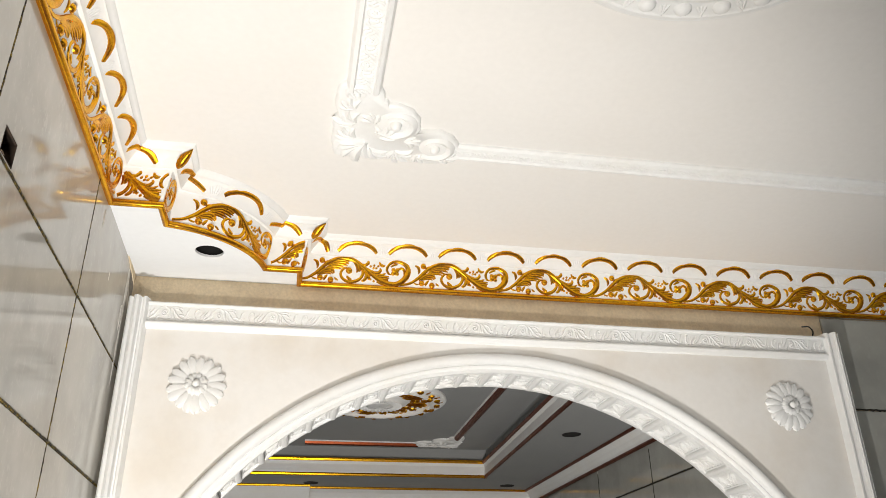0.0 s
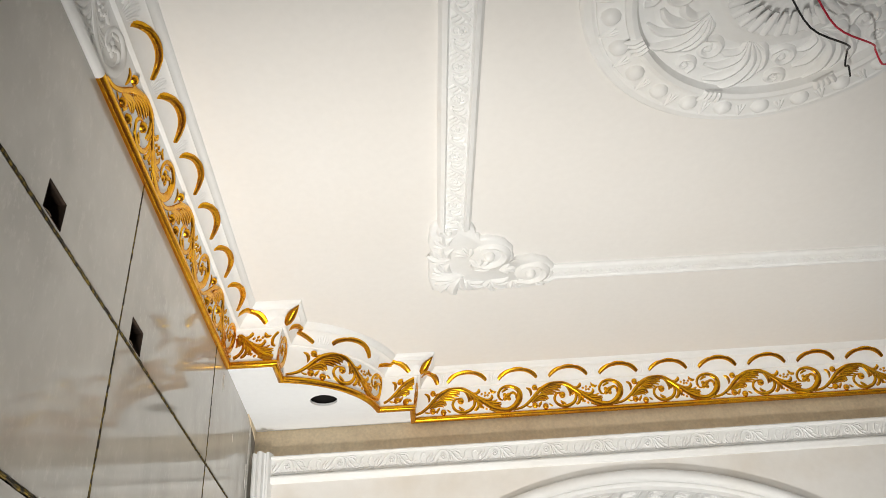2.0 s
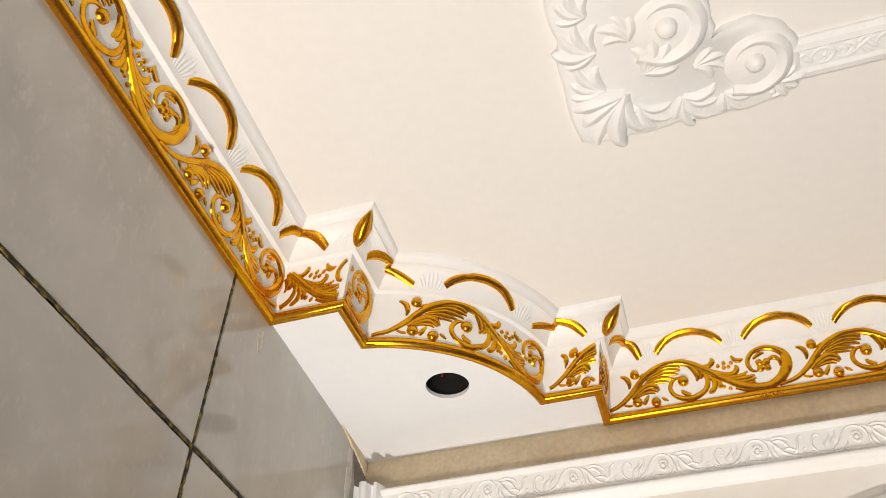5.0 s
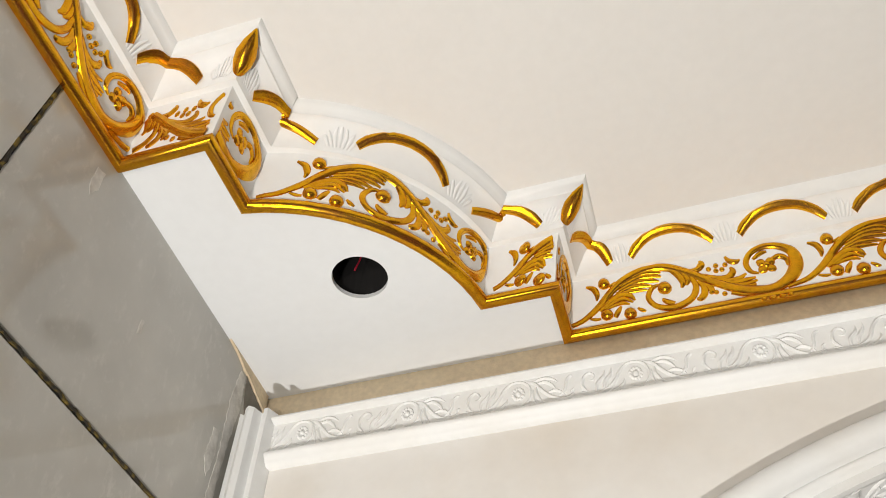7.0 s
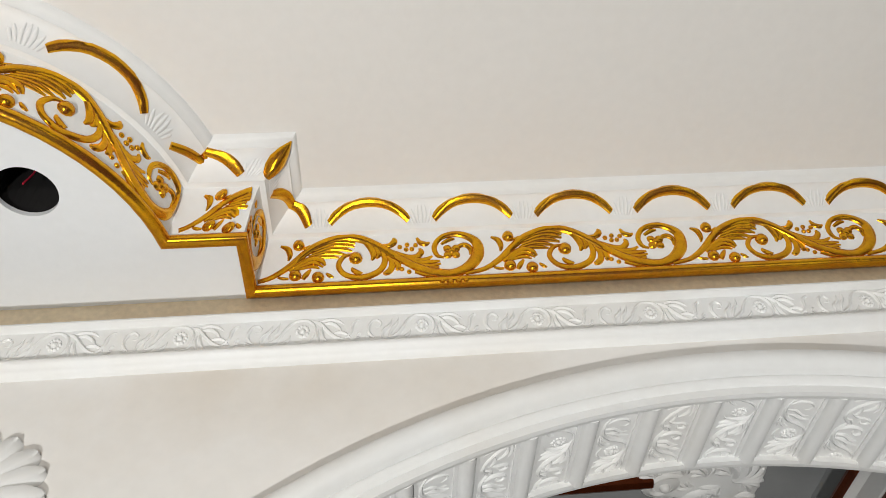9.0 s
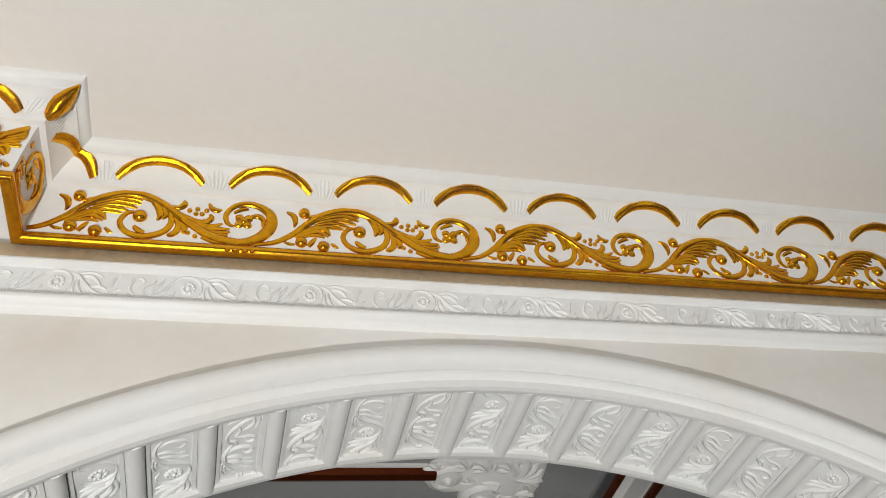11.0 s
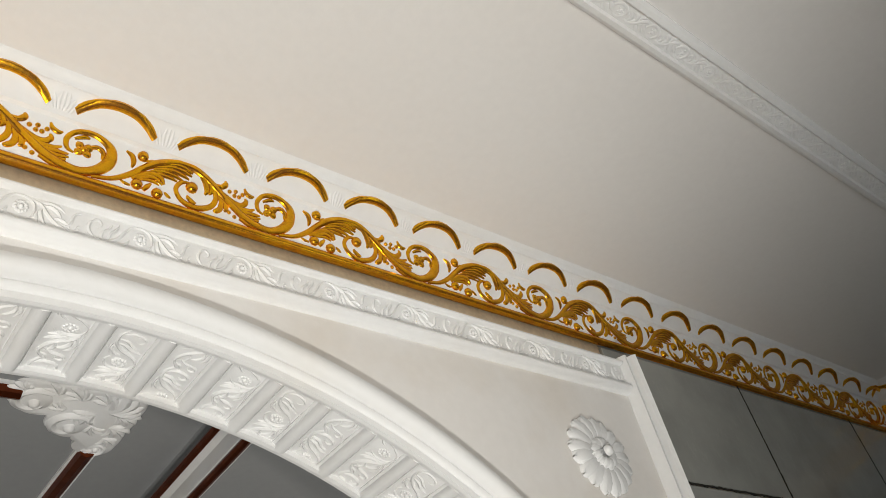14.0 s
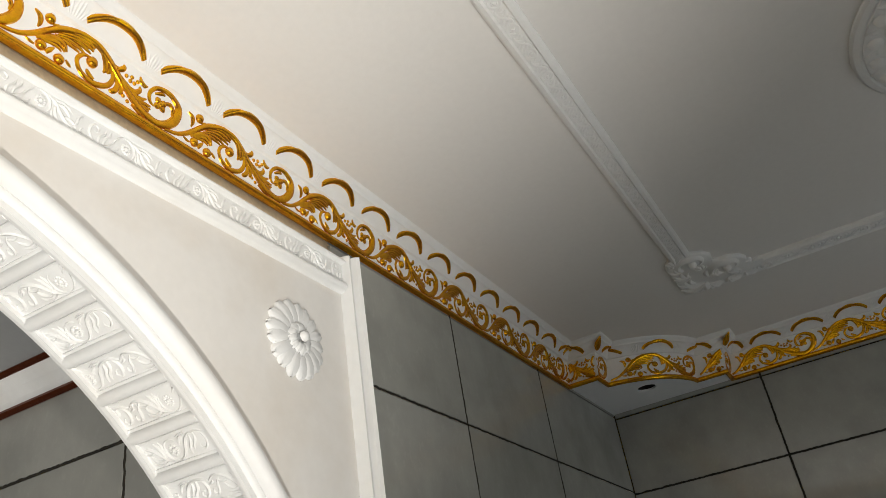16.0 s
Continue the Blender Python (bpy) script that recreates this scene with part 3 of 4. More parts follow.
GOLD_END = 1.386
cw = cornice("cornice", RUN_W, "white gypsum cornice with gilded scrolls, unpainted beyond its middle")
tube_w = sweep(BEAD_ROUND, *RUN_W)
bmesh.ops.bisect_plane(tube_w, geom=tube_w.verts[:] + tube_w.edges[:] + tube_w.faces[:], plane_co=(0, -GOLD_END, 0), plane_no=(0, -1, 0), clear_outer=True)
part("bead", tube_w, GOLD, cw, "gilded bottom bead", True)
tube_w = sweep(BEAD_ROUND, *RUN_W)
bmesh.ops.bisect_plane(tube_w, geom=tube_w.verts[:] + tube_w.edges[:] + tube_w.faces[:], plane_co=(0, -GOLD_END, 0), plane_no=(0, 1, 0), clear_outer=True)
part("bead", tube_w, PLASTER, cw, "unpainted bottom bead", True)
LW = -YS - A
foot_w = sweep(BEAD_FOOT, *RUN_W)
bmesh.ops.bisect_plane(foot_w, geom=foot_w.verts[:] + foot_w.edges[:] + foot_w.faces[:], plane_co=(0, -GOLD_END, 0), plane_no=(0, -1, 0), clear_outer=True)
part("bead_foot", foot_w, GOLD_DARK, cw, "brown strip below the bead")
straight_ornament(cw, 0, [-YS - 0.485 - 0.3008 * k for k in range(7, -2, -1)], [-YS - 0.585 - 0.1504 * k for k in range(14, -1, -1)], 0.02, LW - 0.004, gold_from=-YS - GOLD_END - 0.02)
cn = cornice("cornice", RUN_N, "white gypsum cornice with gilded scrolls along the arch wall")
part("bead", sweep(BEAD_ROUND, *RUN_N), GOLD, cn, "gilded bottom bead", True)
part("bead_foot", sweep(BEAD_FOOT, *RUN_N), GOLD_DARK, cn, "brown strip below the bead")
N_FLOWERS = [0.709, 1.010, 1.304, 1.611, 1.921, 2.222, 2.523, 2.824, 3.125, 3.426, 3.727]
N_CRESCENTS = [0.5935 + 0.1503 * k for k in range(21)]
straight_ornament(cn, RUN_N[0], [f - A for f in N_FLOWERS], [c - A for c in N_CRESCENTS if c < XE - AE - 0.07], 0.008, length_of(RUN_N[0]) - 0.01)
ce = cornice("cornice", RUN_E, "white gypsum cornice with gilded scrolls along the tiled wall")
part("bead", sweep(BEAD_ROUND, *RUN_E), GOLD, ce, "gilded bottom bead", True)
part("bead_foot", sweep(BEAD_FOOT, *RUN_E), GOLD_DARK, ce, "brown strip below the bead")
straight_ornament(ce, RUN_E[0], [0.29 + 0.31 * k for k in range(8)], [0.17 + 0.155 * k for k in range(14)], 0.008, length_of(RUN_E[0]) - 0.02)
for span in (CORNER_NW, CORNER_NE):
    cc = cornice("cornice", span, "stepped and bulging gilded cornice piece round a corner soffit")
    part("bead", sweep(BEAD_ROUND, *span), GOLD, cc, "gilded bottom bead", True)
    corner_ornament(cc, *span)


# ---- corner soffits with their lamp holes ----
from mathutils.geometry import tessellate_polygon


def soffit(plan, corner, hole, r=0.0365):
    bm = bmesh.new()
    west = plan[0].y < plan[-1].y
    ends = [(corner[0], plan[0].y), (plan[-1].x, corner[1])] if west else [(plan[0].x, corner[1]), (corner[0], plan[-1].y)]
    outer = [Vector((*corner, 0)), Vector((*ends[0], 0))] + [Vector((p.x, p.y, 0)) for p in plan] + [Vector((*ends[1], 0))]
    ring = [Vector((hole[0] + r * math.cos(a), hole[1] + r * math.sin(a), 0)) for a in np.linspace(0, 2 * math.pi, 33)[:-1]]
    flat = outer + ring
    low = [bm.verts.new((p.x, p.y, ZS)) for p in flat]
    high = [bm.verts.new((p.x, p.y, ZS + 0.007)) for p in flat]
    for tri in tessellate_polygon([outer, ring]):
        bm.faces.new([low[k] for k in tri])
        bm.faces.new([high[k] for k in tri])
    n = len(outer)
    for k in range(len(ring)):
        j = n + (k + 1) % len(ring)
        bm.faces.new((low[n + k], low[j], high[j], high[n + k]))
    bmesh.ops.recalc_face_normals(bm, faces=bm.faces)
    ob = tagged(mesh_object("corner_soffit", bm, SOFFIT), "smooth white gypsum soffit panel with a round lamp hole", "soffit", "corner soffits")
    void = bmesh.new()
    for k in range(32):
        a, b = ring[k], ring[(k + 1) % 32]
        c = Vector((hole[0], hole[1], 0))
        p, q = c + (a - c) * 1.15, c + (b - c) * 1.15
        void.faces.new([void.verts.new(v) for v in ((p.x, p.y, ZS + 0.008), (q.x, q.y, ZS + 0.008), (q.x, q.y, ZC - 0.002), (p.x, p.y, ZC - 0.002))])
        void.faces.new([void.verts.new(v) for v in ((p.x, p.y, ZC - 0.002), (q.x, q.y, ZC - 0.002), (c.x, c.y, ZC - 0.002))])
    part("lamp_hole", void, DARK, ob, "dark empty round lamp hole")
    wire = bmesh.new()
    tube(wire, smooth_line([(hole[0] - 0.006, hole[1] + 0.016, ZC - 0.01), (hole[0] - 0.008, hole[1] + 0.012, ZS + 0.06), (hole[0] - 0.012, hole[1] + 0.006, ZS + 0.025)], 8), 0.0013)
    part("wire", wire, WIRE_RED, ob, "thin red wire")
    return ob


soffit(NW, (XW - 0.012, 0.006), (0.1925, -0.188))
soffit(NE, (XE + 0.012, 0.006), (XE - 0.215, -0.212))


def lathe_y(profile, n=32):
    """A round body about the y axis: profile of (radius, y)."""
    bm = bmesh.new()
    rows = [[bm.verts.new((r * math.cos(a), y, r * math.sin(a))) for r, y in profile] for a in np.linspace(0, 2 * math.pi, n + 1)[:-1]]
    for i in range(n):
        q, w = rows[i], rows[(i + 1) % n]
        for k in range(len(profile) - 1):
            bm.faces.new((q[k], q[k + 1], w[k + 1], w[k]))
    bmesh.ops.remove_doubles(bm, verts=bm.verts, dist=1e-6)
    return bm


# ---- arched portal on the north wall ----
portal = thing("arch_portal", "white gypsum arch surround with frieze, pilasters, rosettes and carved soffit", "arch", at=(0, 0, 0))
PX0, PX1, PY = -0.014, 2.097, -0.057
part("panel", arch_plate(PX0 + 0.03, PX1 - 0.03, 0, 2.60, PY, 0.004), PANEL, portal, "smooth filled spandrel panel with faint beige stains")


def extrude_x(profile, x0, x1, n=1):
    """A bar along x with the outline profile (y, z)."""
    bm = bmesh.new()
    rows = [[bm.verts.new((x, y, z)) for y, z in profile] for x in np.linspace(x0, x1, n + 1)]
    for q, w in zip(rows, rows[1:]):
        for k in range(len(profile)):
            j = (k + 1) % len(profile)
            bm.faces.new((q[k], q[j], w[j], w[k]))
    bm.faces.new(rows[0])
    bm.faces.new(rows[-1])
    return bm


def extrude_z(profile, z0, z1):
    bm = bmesh.new()
    rows = [[bm.verts.new((x, y, z)) for x, y in profile] for z in (z0, z1)]
    for k in range(len(profile)):
        j = (k + 1) % len(profile)
        bm.faces.new((rows[0][k], rows[0][j], rows[1][j], rows[1][k]))
    bm.faces.new(rows[0])
    bm.faces.new(rows[1])
    return bm


FX0, FX1 = PX0 + 0.051, PX1 - 0.05
part("frieze", extrude_x([(0.0, 2.540), (-0.0645, 2.540), (-0.0645, 2.588), (-0.069, 2.5885), (-0.0745, 2.590), (-0.0755, 2.592), (-0.0745, 2.595), (-0.070, 2.597), (0.0, 2.597)], FX0, FX1), PLASTER, portal, "long frieze board")
edges = [FX0] + [x for x in np.arange(0.793 - 5.5 * FRIEZE_PERIOD, FX1 - 0.02, FRIEZE_PERIOD) if x > FX0 + 0.02] + [FX1]
for xa, xb in zip(edges, edges[1:]):
    relief = bmesh.new()
    frieze_band(relief, lambda u, v, h: (xa + u, -0.0640 - h, 2.5435 + v), xb - xa, 0.0435, 0.793 - xa, 1.25)
    part("frieze_relief", relief, PLASTER, portal, "leaf scroll relief of the frieze", True)
part("ledge", extrude_x([(PY + 0.004, 2.5225), (-0.0605, 2.5225), (-0.0655, 2.5240), (-0.0690, 2.5275), (-0.0705, 2.5310), (-0.0735, 2.5322), (-0.0755, 2.5350), (-0.0755, 2.5385), (-0.0730, 2.5412), (-0.067, 2.5420), (PY + 0.004, 2.5420)], FX0, FX1), PLASTER, portal, "smooth rounded white ledge", True)


def pilaster(x0, x1):
    w = x1 - x0
    prof = [(0.0, 0.0), (0.0, -0.072), (0.08, -0.078), (0.16, -0.072), (0.2, -0.070), (0.30, -0.086), (0.42, -0.091), (0.54, -0.086), (0.62, -0.071), (0.68, -0.070), (0.76, -0.080), (0.86, -0.080), (0.95, -0.068), (1.0, -0.06), (1.0, 0.0)]
    return extrude_z([(x0 + w * a, y) for a, y in prof], 0.0, 2.607)


part("pilaster", pilaster(PX0, PX0 + 0.053), PLASTER, portal, "narrow fluted pilaster")
part("pilaster", pilaster(PX1, PX1 - 0.052), PLASTER, portal, "narrow fluted pilaster")


def arch_sweep(profile, n=72):
    """A moulding round the arch: profile of (radius, y), closed."""
    bm = bmesh.new()
    top = math.asin(HALF / AR)
    rows = []
    for a in np.linspace(-top, top, n + 1):
        rows.append([bm.verts.new((AX + r * math.sin(a), y, AZ + r * math.cos(a))) for r, y in profile])
    for q, w in zip(rows, rows[1:]):
        for k in range(len(profile)):
            j = (k + 1) % len(profile)
            bm.faces.new((q[k], q[j], w[j], w[k]))
    bm.faces.new(rows[0])
    bm.faces.new(rows[-1])
    return bm


part("archivolt", arch_sweep([(AR - 0.003, 0.0), (AR - 0.003, -0.0575), (AR, -0.0615), (AR + 0.004, -0.0640), (AR + 0.0065, -0.0640), (AR + 0.007, -0.0625), (AR + 0.0085, -0.0625), (AR + 0.0095, -0.0690), (AR + 0.0135, -0.0760), (AR + 0.019, -0.0795), (AR + 0.0245, -0.0800), (AR + 0.032, -0.0785), (AR + 0.037, -0.0740), (AR + 0.040, -0.0670), (AR + 0.0405, PY + 0.004), (AR + 0.037, 0.0)]), PLASTER, portal, "rounded white arch moulding", True)
part("soffit_board", arch_sweep([(AR - 0.0015, -0.057), (AR - 0.0015, 0.098), (AR + 0.010, 0.098), (AR + 0.010, -0.057)]), PLASTER, portal, "curved board under the arch")
for y0, y1, r in ((-0.0570, -0.0450, AR - 0.0125), (0.086, 0.0995, AR - 0.0095)):
    part("edge_strip", arch_sweep([(r, y0), (r - 0.0010, (y0 + y1) / 2), (r, y1), (AR - 0.0010, y1), (AR - 0.0010, y0)]), PLASTER, portal, "thin edge strip of the arch soffit")
R_IN = AR - 0.0015
STEP = 0.0755 / R_IN
COUNT = 27


def on_arch(angle, y, rise):
    r = R_IN - 1.0 * rise
    return (AX + r * math.sin(angle), y, AZ + r * math.cos(angle))


for k in range(-COUNT // 2, COUNT // 2 + 1):
    mid = k * STEP - 0.028
    if abs(mid) > math.asin(HALF / AR) - 0.03:
        continue
    bm = bmesh.new()
    rows = []
    for y in (-0.0455, 0.0885):
        rows.append([bm.verts.new(on_arch(mid + d / R_IN, y, h)) for d, h in ((-0.0155, -0.001), (-0.0155, 0.0030), (-0.0110, 0.0036), (-0.0104, 0.0005), (-0.0092, 0.0060), (-0.0072, 0.0094), (-0.0040, 0.0118), (0.0, 0.0126), (0.0040, 0.0118), (0.0072, 0.0094), (0.0092, 0.0060), (0.0104, 0.0005), (0.0110, 0.0036), (0.0155, 0.0030), (0.0155, -0.001))])
    for j in range(14):
        bm.faces.new((rows[0][j], rows[0][j + 1], rows[1][j + 1], rows[1][j]))
    bm.faces.new(rows[0])
    bm.faces.new(rows[1])
    part("rib", bm, PLASTER, portal, "rounded rib across the arch soffit", True)
    m2 = mid + STEP / 2
    if abs(m2) > math.asin(HALF / AR) - 0.05:
        continue
    bm = bmesh.new()
    long, wide = 0.130, 0.044
    def put(u, v, r, m2=m2, s=1):
        return on_arch(m2 + (v - wide / 2) * s / R_IN, -0.0445 + u, r)
    frieze_band(bm, put, long, wide, (0.035 + 0.047 * k) % FRIEZE_PERIOD, 1.3)
    part("relief", bm, PLASTER, portal, "carved leaf and flower relief", True)


def petal_mesh(radius, r0, r1, w, lift):
    bm = bmesh.new()
    rows = []
    for t, ww in ((0, 0.5), (0.3, 0.85), (0.65, 1.0), (0.86, 0.85), (0.96, 0.5), (1, 0.12)):
        r = r0 + (r1 - r0) * t
        h = lift + 0.20 * math.sin(math.pi * min(t * 0.72 + 0.2, 1))
        rows.append([bm.verts.new((r * radius, -max(h + d, -0.02) * radius, c * w * ww * radius)) for c, d in ((-1, -0.2), (-0.55, 0.0), (0, -0.06), (0.55, 0.0), (1, -0.2))])
    for q, w2 in zip(rows, rows[1:]):
        for j in range(4):
            bm.faces.new((q[j], q[j + 1], w2[j + 1], w2[j]))
    bmesh.ops.recalc_face_normals(bm, faces=bm.faces)
    me = bpy.data.meshes.new("petal")
    bm.to_mesh(me)
    bm.free()
    me.materials.append(PLASTER)
    me.polygons.foreach_set("use_smooth", [True] * len(me.polygons))
    return me


ROS = 0.0755
PETAL = [(petal_mesh(ROS, 0.30, 1.0, 0.172, 0.06), 17, 0.0), (petal_mesh(ROS, 0.12, 0.42, 0.095, 0.16), 12, 0.5)]
for x, z in ((0.186, 2.374), (1.888, 2.375)):
    back = lathe_y([(0.0, -0.008), (0.055, -0.008), (0.062, -0.004), (0.063, 0.001)])
    knob(back, 0, 0, 0.13 * ROS, lambda u, v, r: (u, -0.28 * ROS - r, v))
    ob = part("rosette", back, PLASTER, portal, "round sunflower rosette in white gypsum", True)
    ob.location = (x, PY - 0.001, z)
    for me, count, off in PETAL:
        for k in range(count):
            p = new("petal", me)
            p.parent = ob
            p.matrix_local = Matrix.Rotation((k + off + random.uniform(-0.12, 0.12)) * 2 * math.pi / count, 4, "Y") @ Matrix.Diagonal((random.uniform(0.96, 1.03), random.uniform(0.66, 0.76), random.uniform(0.98, 1.10), 1.0))

# ---- tiles ----
def tile_mesh(w, h, t=0.008, edge=0.0012):
    bm = bmesh.new()
    lo = [bm.verts.new((x, 0, z)) for x, z in ((0, 0), (w, 0), (w, h), (0, h))]
    mid = [bm.verts.new((x, -t + edge, z)) for x, z in ((0, 0), (w, 0), (w, h), (0, h))]
    top = [bm.verts.new((x, -t, z)) for x, z in ((edge, edge), (w - edge, edge), (w - edge, h - edge), (edge, h - edge))]
    for a, b in ((lo, mid), (mid, top)):
        for k in range(4):
            bm.faces.new((a[k], a[(k + 1) % 4], b[(k + 1) % 4], b[k]))
    bm.faces.new(top)
    bmesh.ops.recalc_face_normals(bm, faces=bm.faces)
    return bm


def tiled(wall, place, x0, x1, xs, zs, mat, gap=0.0065, skip=()):
    """Tiles between the joint lines xs and zs; place(x, z) gives the pose of a tile's lower corner."""
    kept = {}
    for a, b in zip(xs, xs[1:]):
        for c, d in zip(zs, zs[1:]):
            if any(a <= sx <= b and c <= sz <= d for sx, sz in skip):
                continue
            size = (round(b - a - gap, 4), round(d - c - gap, 4))
            if size not in kept:
                me = bpy.data.meshes.new("tile")
                bm = tile_mesh(*size)
                bm.to_mesh(me)
                bm.free()
                me.materials.append(mat)
                kept[size] = me
            ob = new("tile", kept[size])
            ob.parent = wall
            ob.matrix_local = place(a + gap / 2 + random.uniform(-0.0006, 0.0006), c + gap / 2 + random.uniform(-0.0005, 0.0005))


def steps(first, step, lo, hi):
    """Joint lines through first, a step apart, with the ends lo and hi."""
    n0, n1 = math.ceil((lo - first) / step + 0.02), math.floor((hi - first) / step - 0.02)
    return [lo] + [first + k * step for k in range(n0, n1 + 1)] + [hi]


ZW = steps(2.420, 0.300, 0.0, ZS + 0.018)
# west wall: the tile's x runs north
HOLES = ((-1.436, -1.379, 2.426, 2.470), (-1.090, -1.031, 2.425, 2.470))
tiled(wall_west, lambda x, z: pose(XW - 0.008, x, z, 0, 0, 90), YS, 0.0, steps(-0.540, 0.598, YS, 0.0), ZW, TILE, skip=[(h[0], h[2] + 0.01) for h in HOLES])
core = [(YS, -1.75, 0, 2.95), (-1.75, 0.02, 0, HOLES[0][2] - 0.003)]
for (y0, y1, z0, z1), ya, yb in zip(HOLES, (-1.75, HOLES[0][1]), (HOLES[1][0], 0.02)):
    core += [(ya, y0, HOLES[0][2] - 0.003, 2.95), (y0, y1, z1, 2.95)]
core.append((HOLES[1][1], 0.02, HOLES[0][2] - 0.003, 2.95))
setting("wall_core", boxes(*[(XW - 0.05, XW - 0.0135, *c) for c in core]), GROUT, "dark grout bed under the wall tiles", "wall").matrix_world = SKEW
for (y0, y1, z0, z1), (ya, yb) in zip(HOLES, ((-1.736, -1.138), (-1.138, -0.540))):
    bm = bmesh.new()
    za, zb = 2.420, ZS + 0.018
    g = 0.00325
    ys, zs = (ya + g, y0, y1, yb - g), (za + g, z0, z1, zb)
    for i in range(3):
        for j in range(3):
            if (i, j) != (1, 1):
                bm.faces.new([bm.verts.new((XW, y, z)) for y, z in ((ys[i], zs[j]), (ys[i + 1], zs[j]), (ys[i + 1], zs[j + 1]), (ys[i], zs[j + 1]))])
    bmesh.ops.remove_doubles(bm, verts=bm.verts, dist=1e-5)
    bound = [e for e in bm.edges if e.is_boundary]
    made = bmesh.ops.extrude_edge_only(bm, edges=bound)
    bmesh.ops.translate(bm, verts=[v for v in made["geom"] if isinstance(v, bmesh.types.BMVert)], vec=(-0.008, 0, 0))
    part("tile", bm, TILE, wall_west, "grey tile with a square cut-out")
    bx = bmesh.new()
    box(bx, XW - 0.043, XW + 0.0004, y0 + 0.0012, y1 - 0.0012, z0 + 0.0012, z1 - 0.0012)
    bmesh.ops.delete(bx, geom=[f for f in bx.faces if f.calc_center_median().x > XW - 0.003], context="FACES")
    ob = mesh_object("wall_box", bx, BOX_BROWN)
    ob.matrix_world = SKEW
    tagged(ob, "small open square wall box sunk in the tiles", "wall box", "wall boxes")
    wire = bmesh.new()
    tube(wire, smooth_line([(XW - 0.04, y0 + 0.02, z1 - 0.01), (XW - 0.02, y0 + 0.03, z1 - 0.02), (XW - 0.012, y1 - 0.012, z0 + 0.018), (XW - 0.02, y1 - 0.006, z0 + 0.006)], 10), 0.0022)
    part("wire", wire, RENDER, ob, "short brown cable end")
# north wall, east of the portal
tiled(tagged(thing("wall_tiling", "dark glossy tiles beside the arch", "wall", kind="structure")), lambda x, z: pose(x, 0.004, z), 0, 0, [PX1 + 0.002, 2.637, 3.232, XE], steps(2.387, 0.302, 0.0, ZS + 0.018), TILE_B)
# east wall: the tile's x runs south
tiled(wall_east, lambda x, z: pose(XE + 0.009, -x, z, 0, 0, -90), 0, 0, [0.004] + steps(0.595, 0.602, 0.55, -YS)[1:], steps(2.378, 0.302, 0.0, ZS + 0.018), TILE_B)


# ---- ceiling panel mouldings ----
def bar_on_ceiling(name, p, q, label, wide=0.074, deep=1.0):
    """A flat moulding with a carved middle from p to q under the ceiling."""
    p, q = Vector(p), Vector(q)
    d = (q - p).normalized()
    s = Vector((d.y, -d.x))
    h = wide / 2
    prof = [(-h, 0.002), (-h, -0.006), (-h + 0.006, -0.012), (-h + 0.014, -0.014), (-h + 0.018, -0.009), (h - 0.018, -0.009), (h - 0.014, -0.014), (h - 0.006, -0.012), (h, -0.006), (h, 0.002)]
    bm = bmesh.new()
    rows = [[bm.verts.new((*(e + s * o), ZC + (z * deep if z < 0 else z))) for o, z in prof] for e in (p, q)]
    for k in range(len(prof) - 1):
        bm.faces.new((rows[0][k], rows[0][k + 1], rows[1][k + 1], rows[1][k]))
    bm.faces.new(rows[0])
    bm.faces.new(rows[1])
    ob = tagged(mesh_object(name, bm, PLASTER), label, "ceiling moulding", "panel moulding of the ceiling")
    rel = bmesh.new()
    long = (q - p).length
    put = lambda u, v, r: (*(p + d * u + s * (v - wide / 2 + 0.018)), ZC - 0.0088 * deep - r * deep)
    leaf_band(rel, put, long, wide - 0.036, max(1, round(long / 0.078)), 0.9)
    part("relief", rel, PLASTER, ob, "carved leaf scroll", True)
    return ob


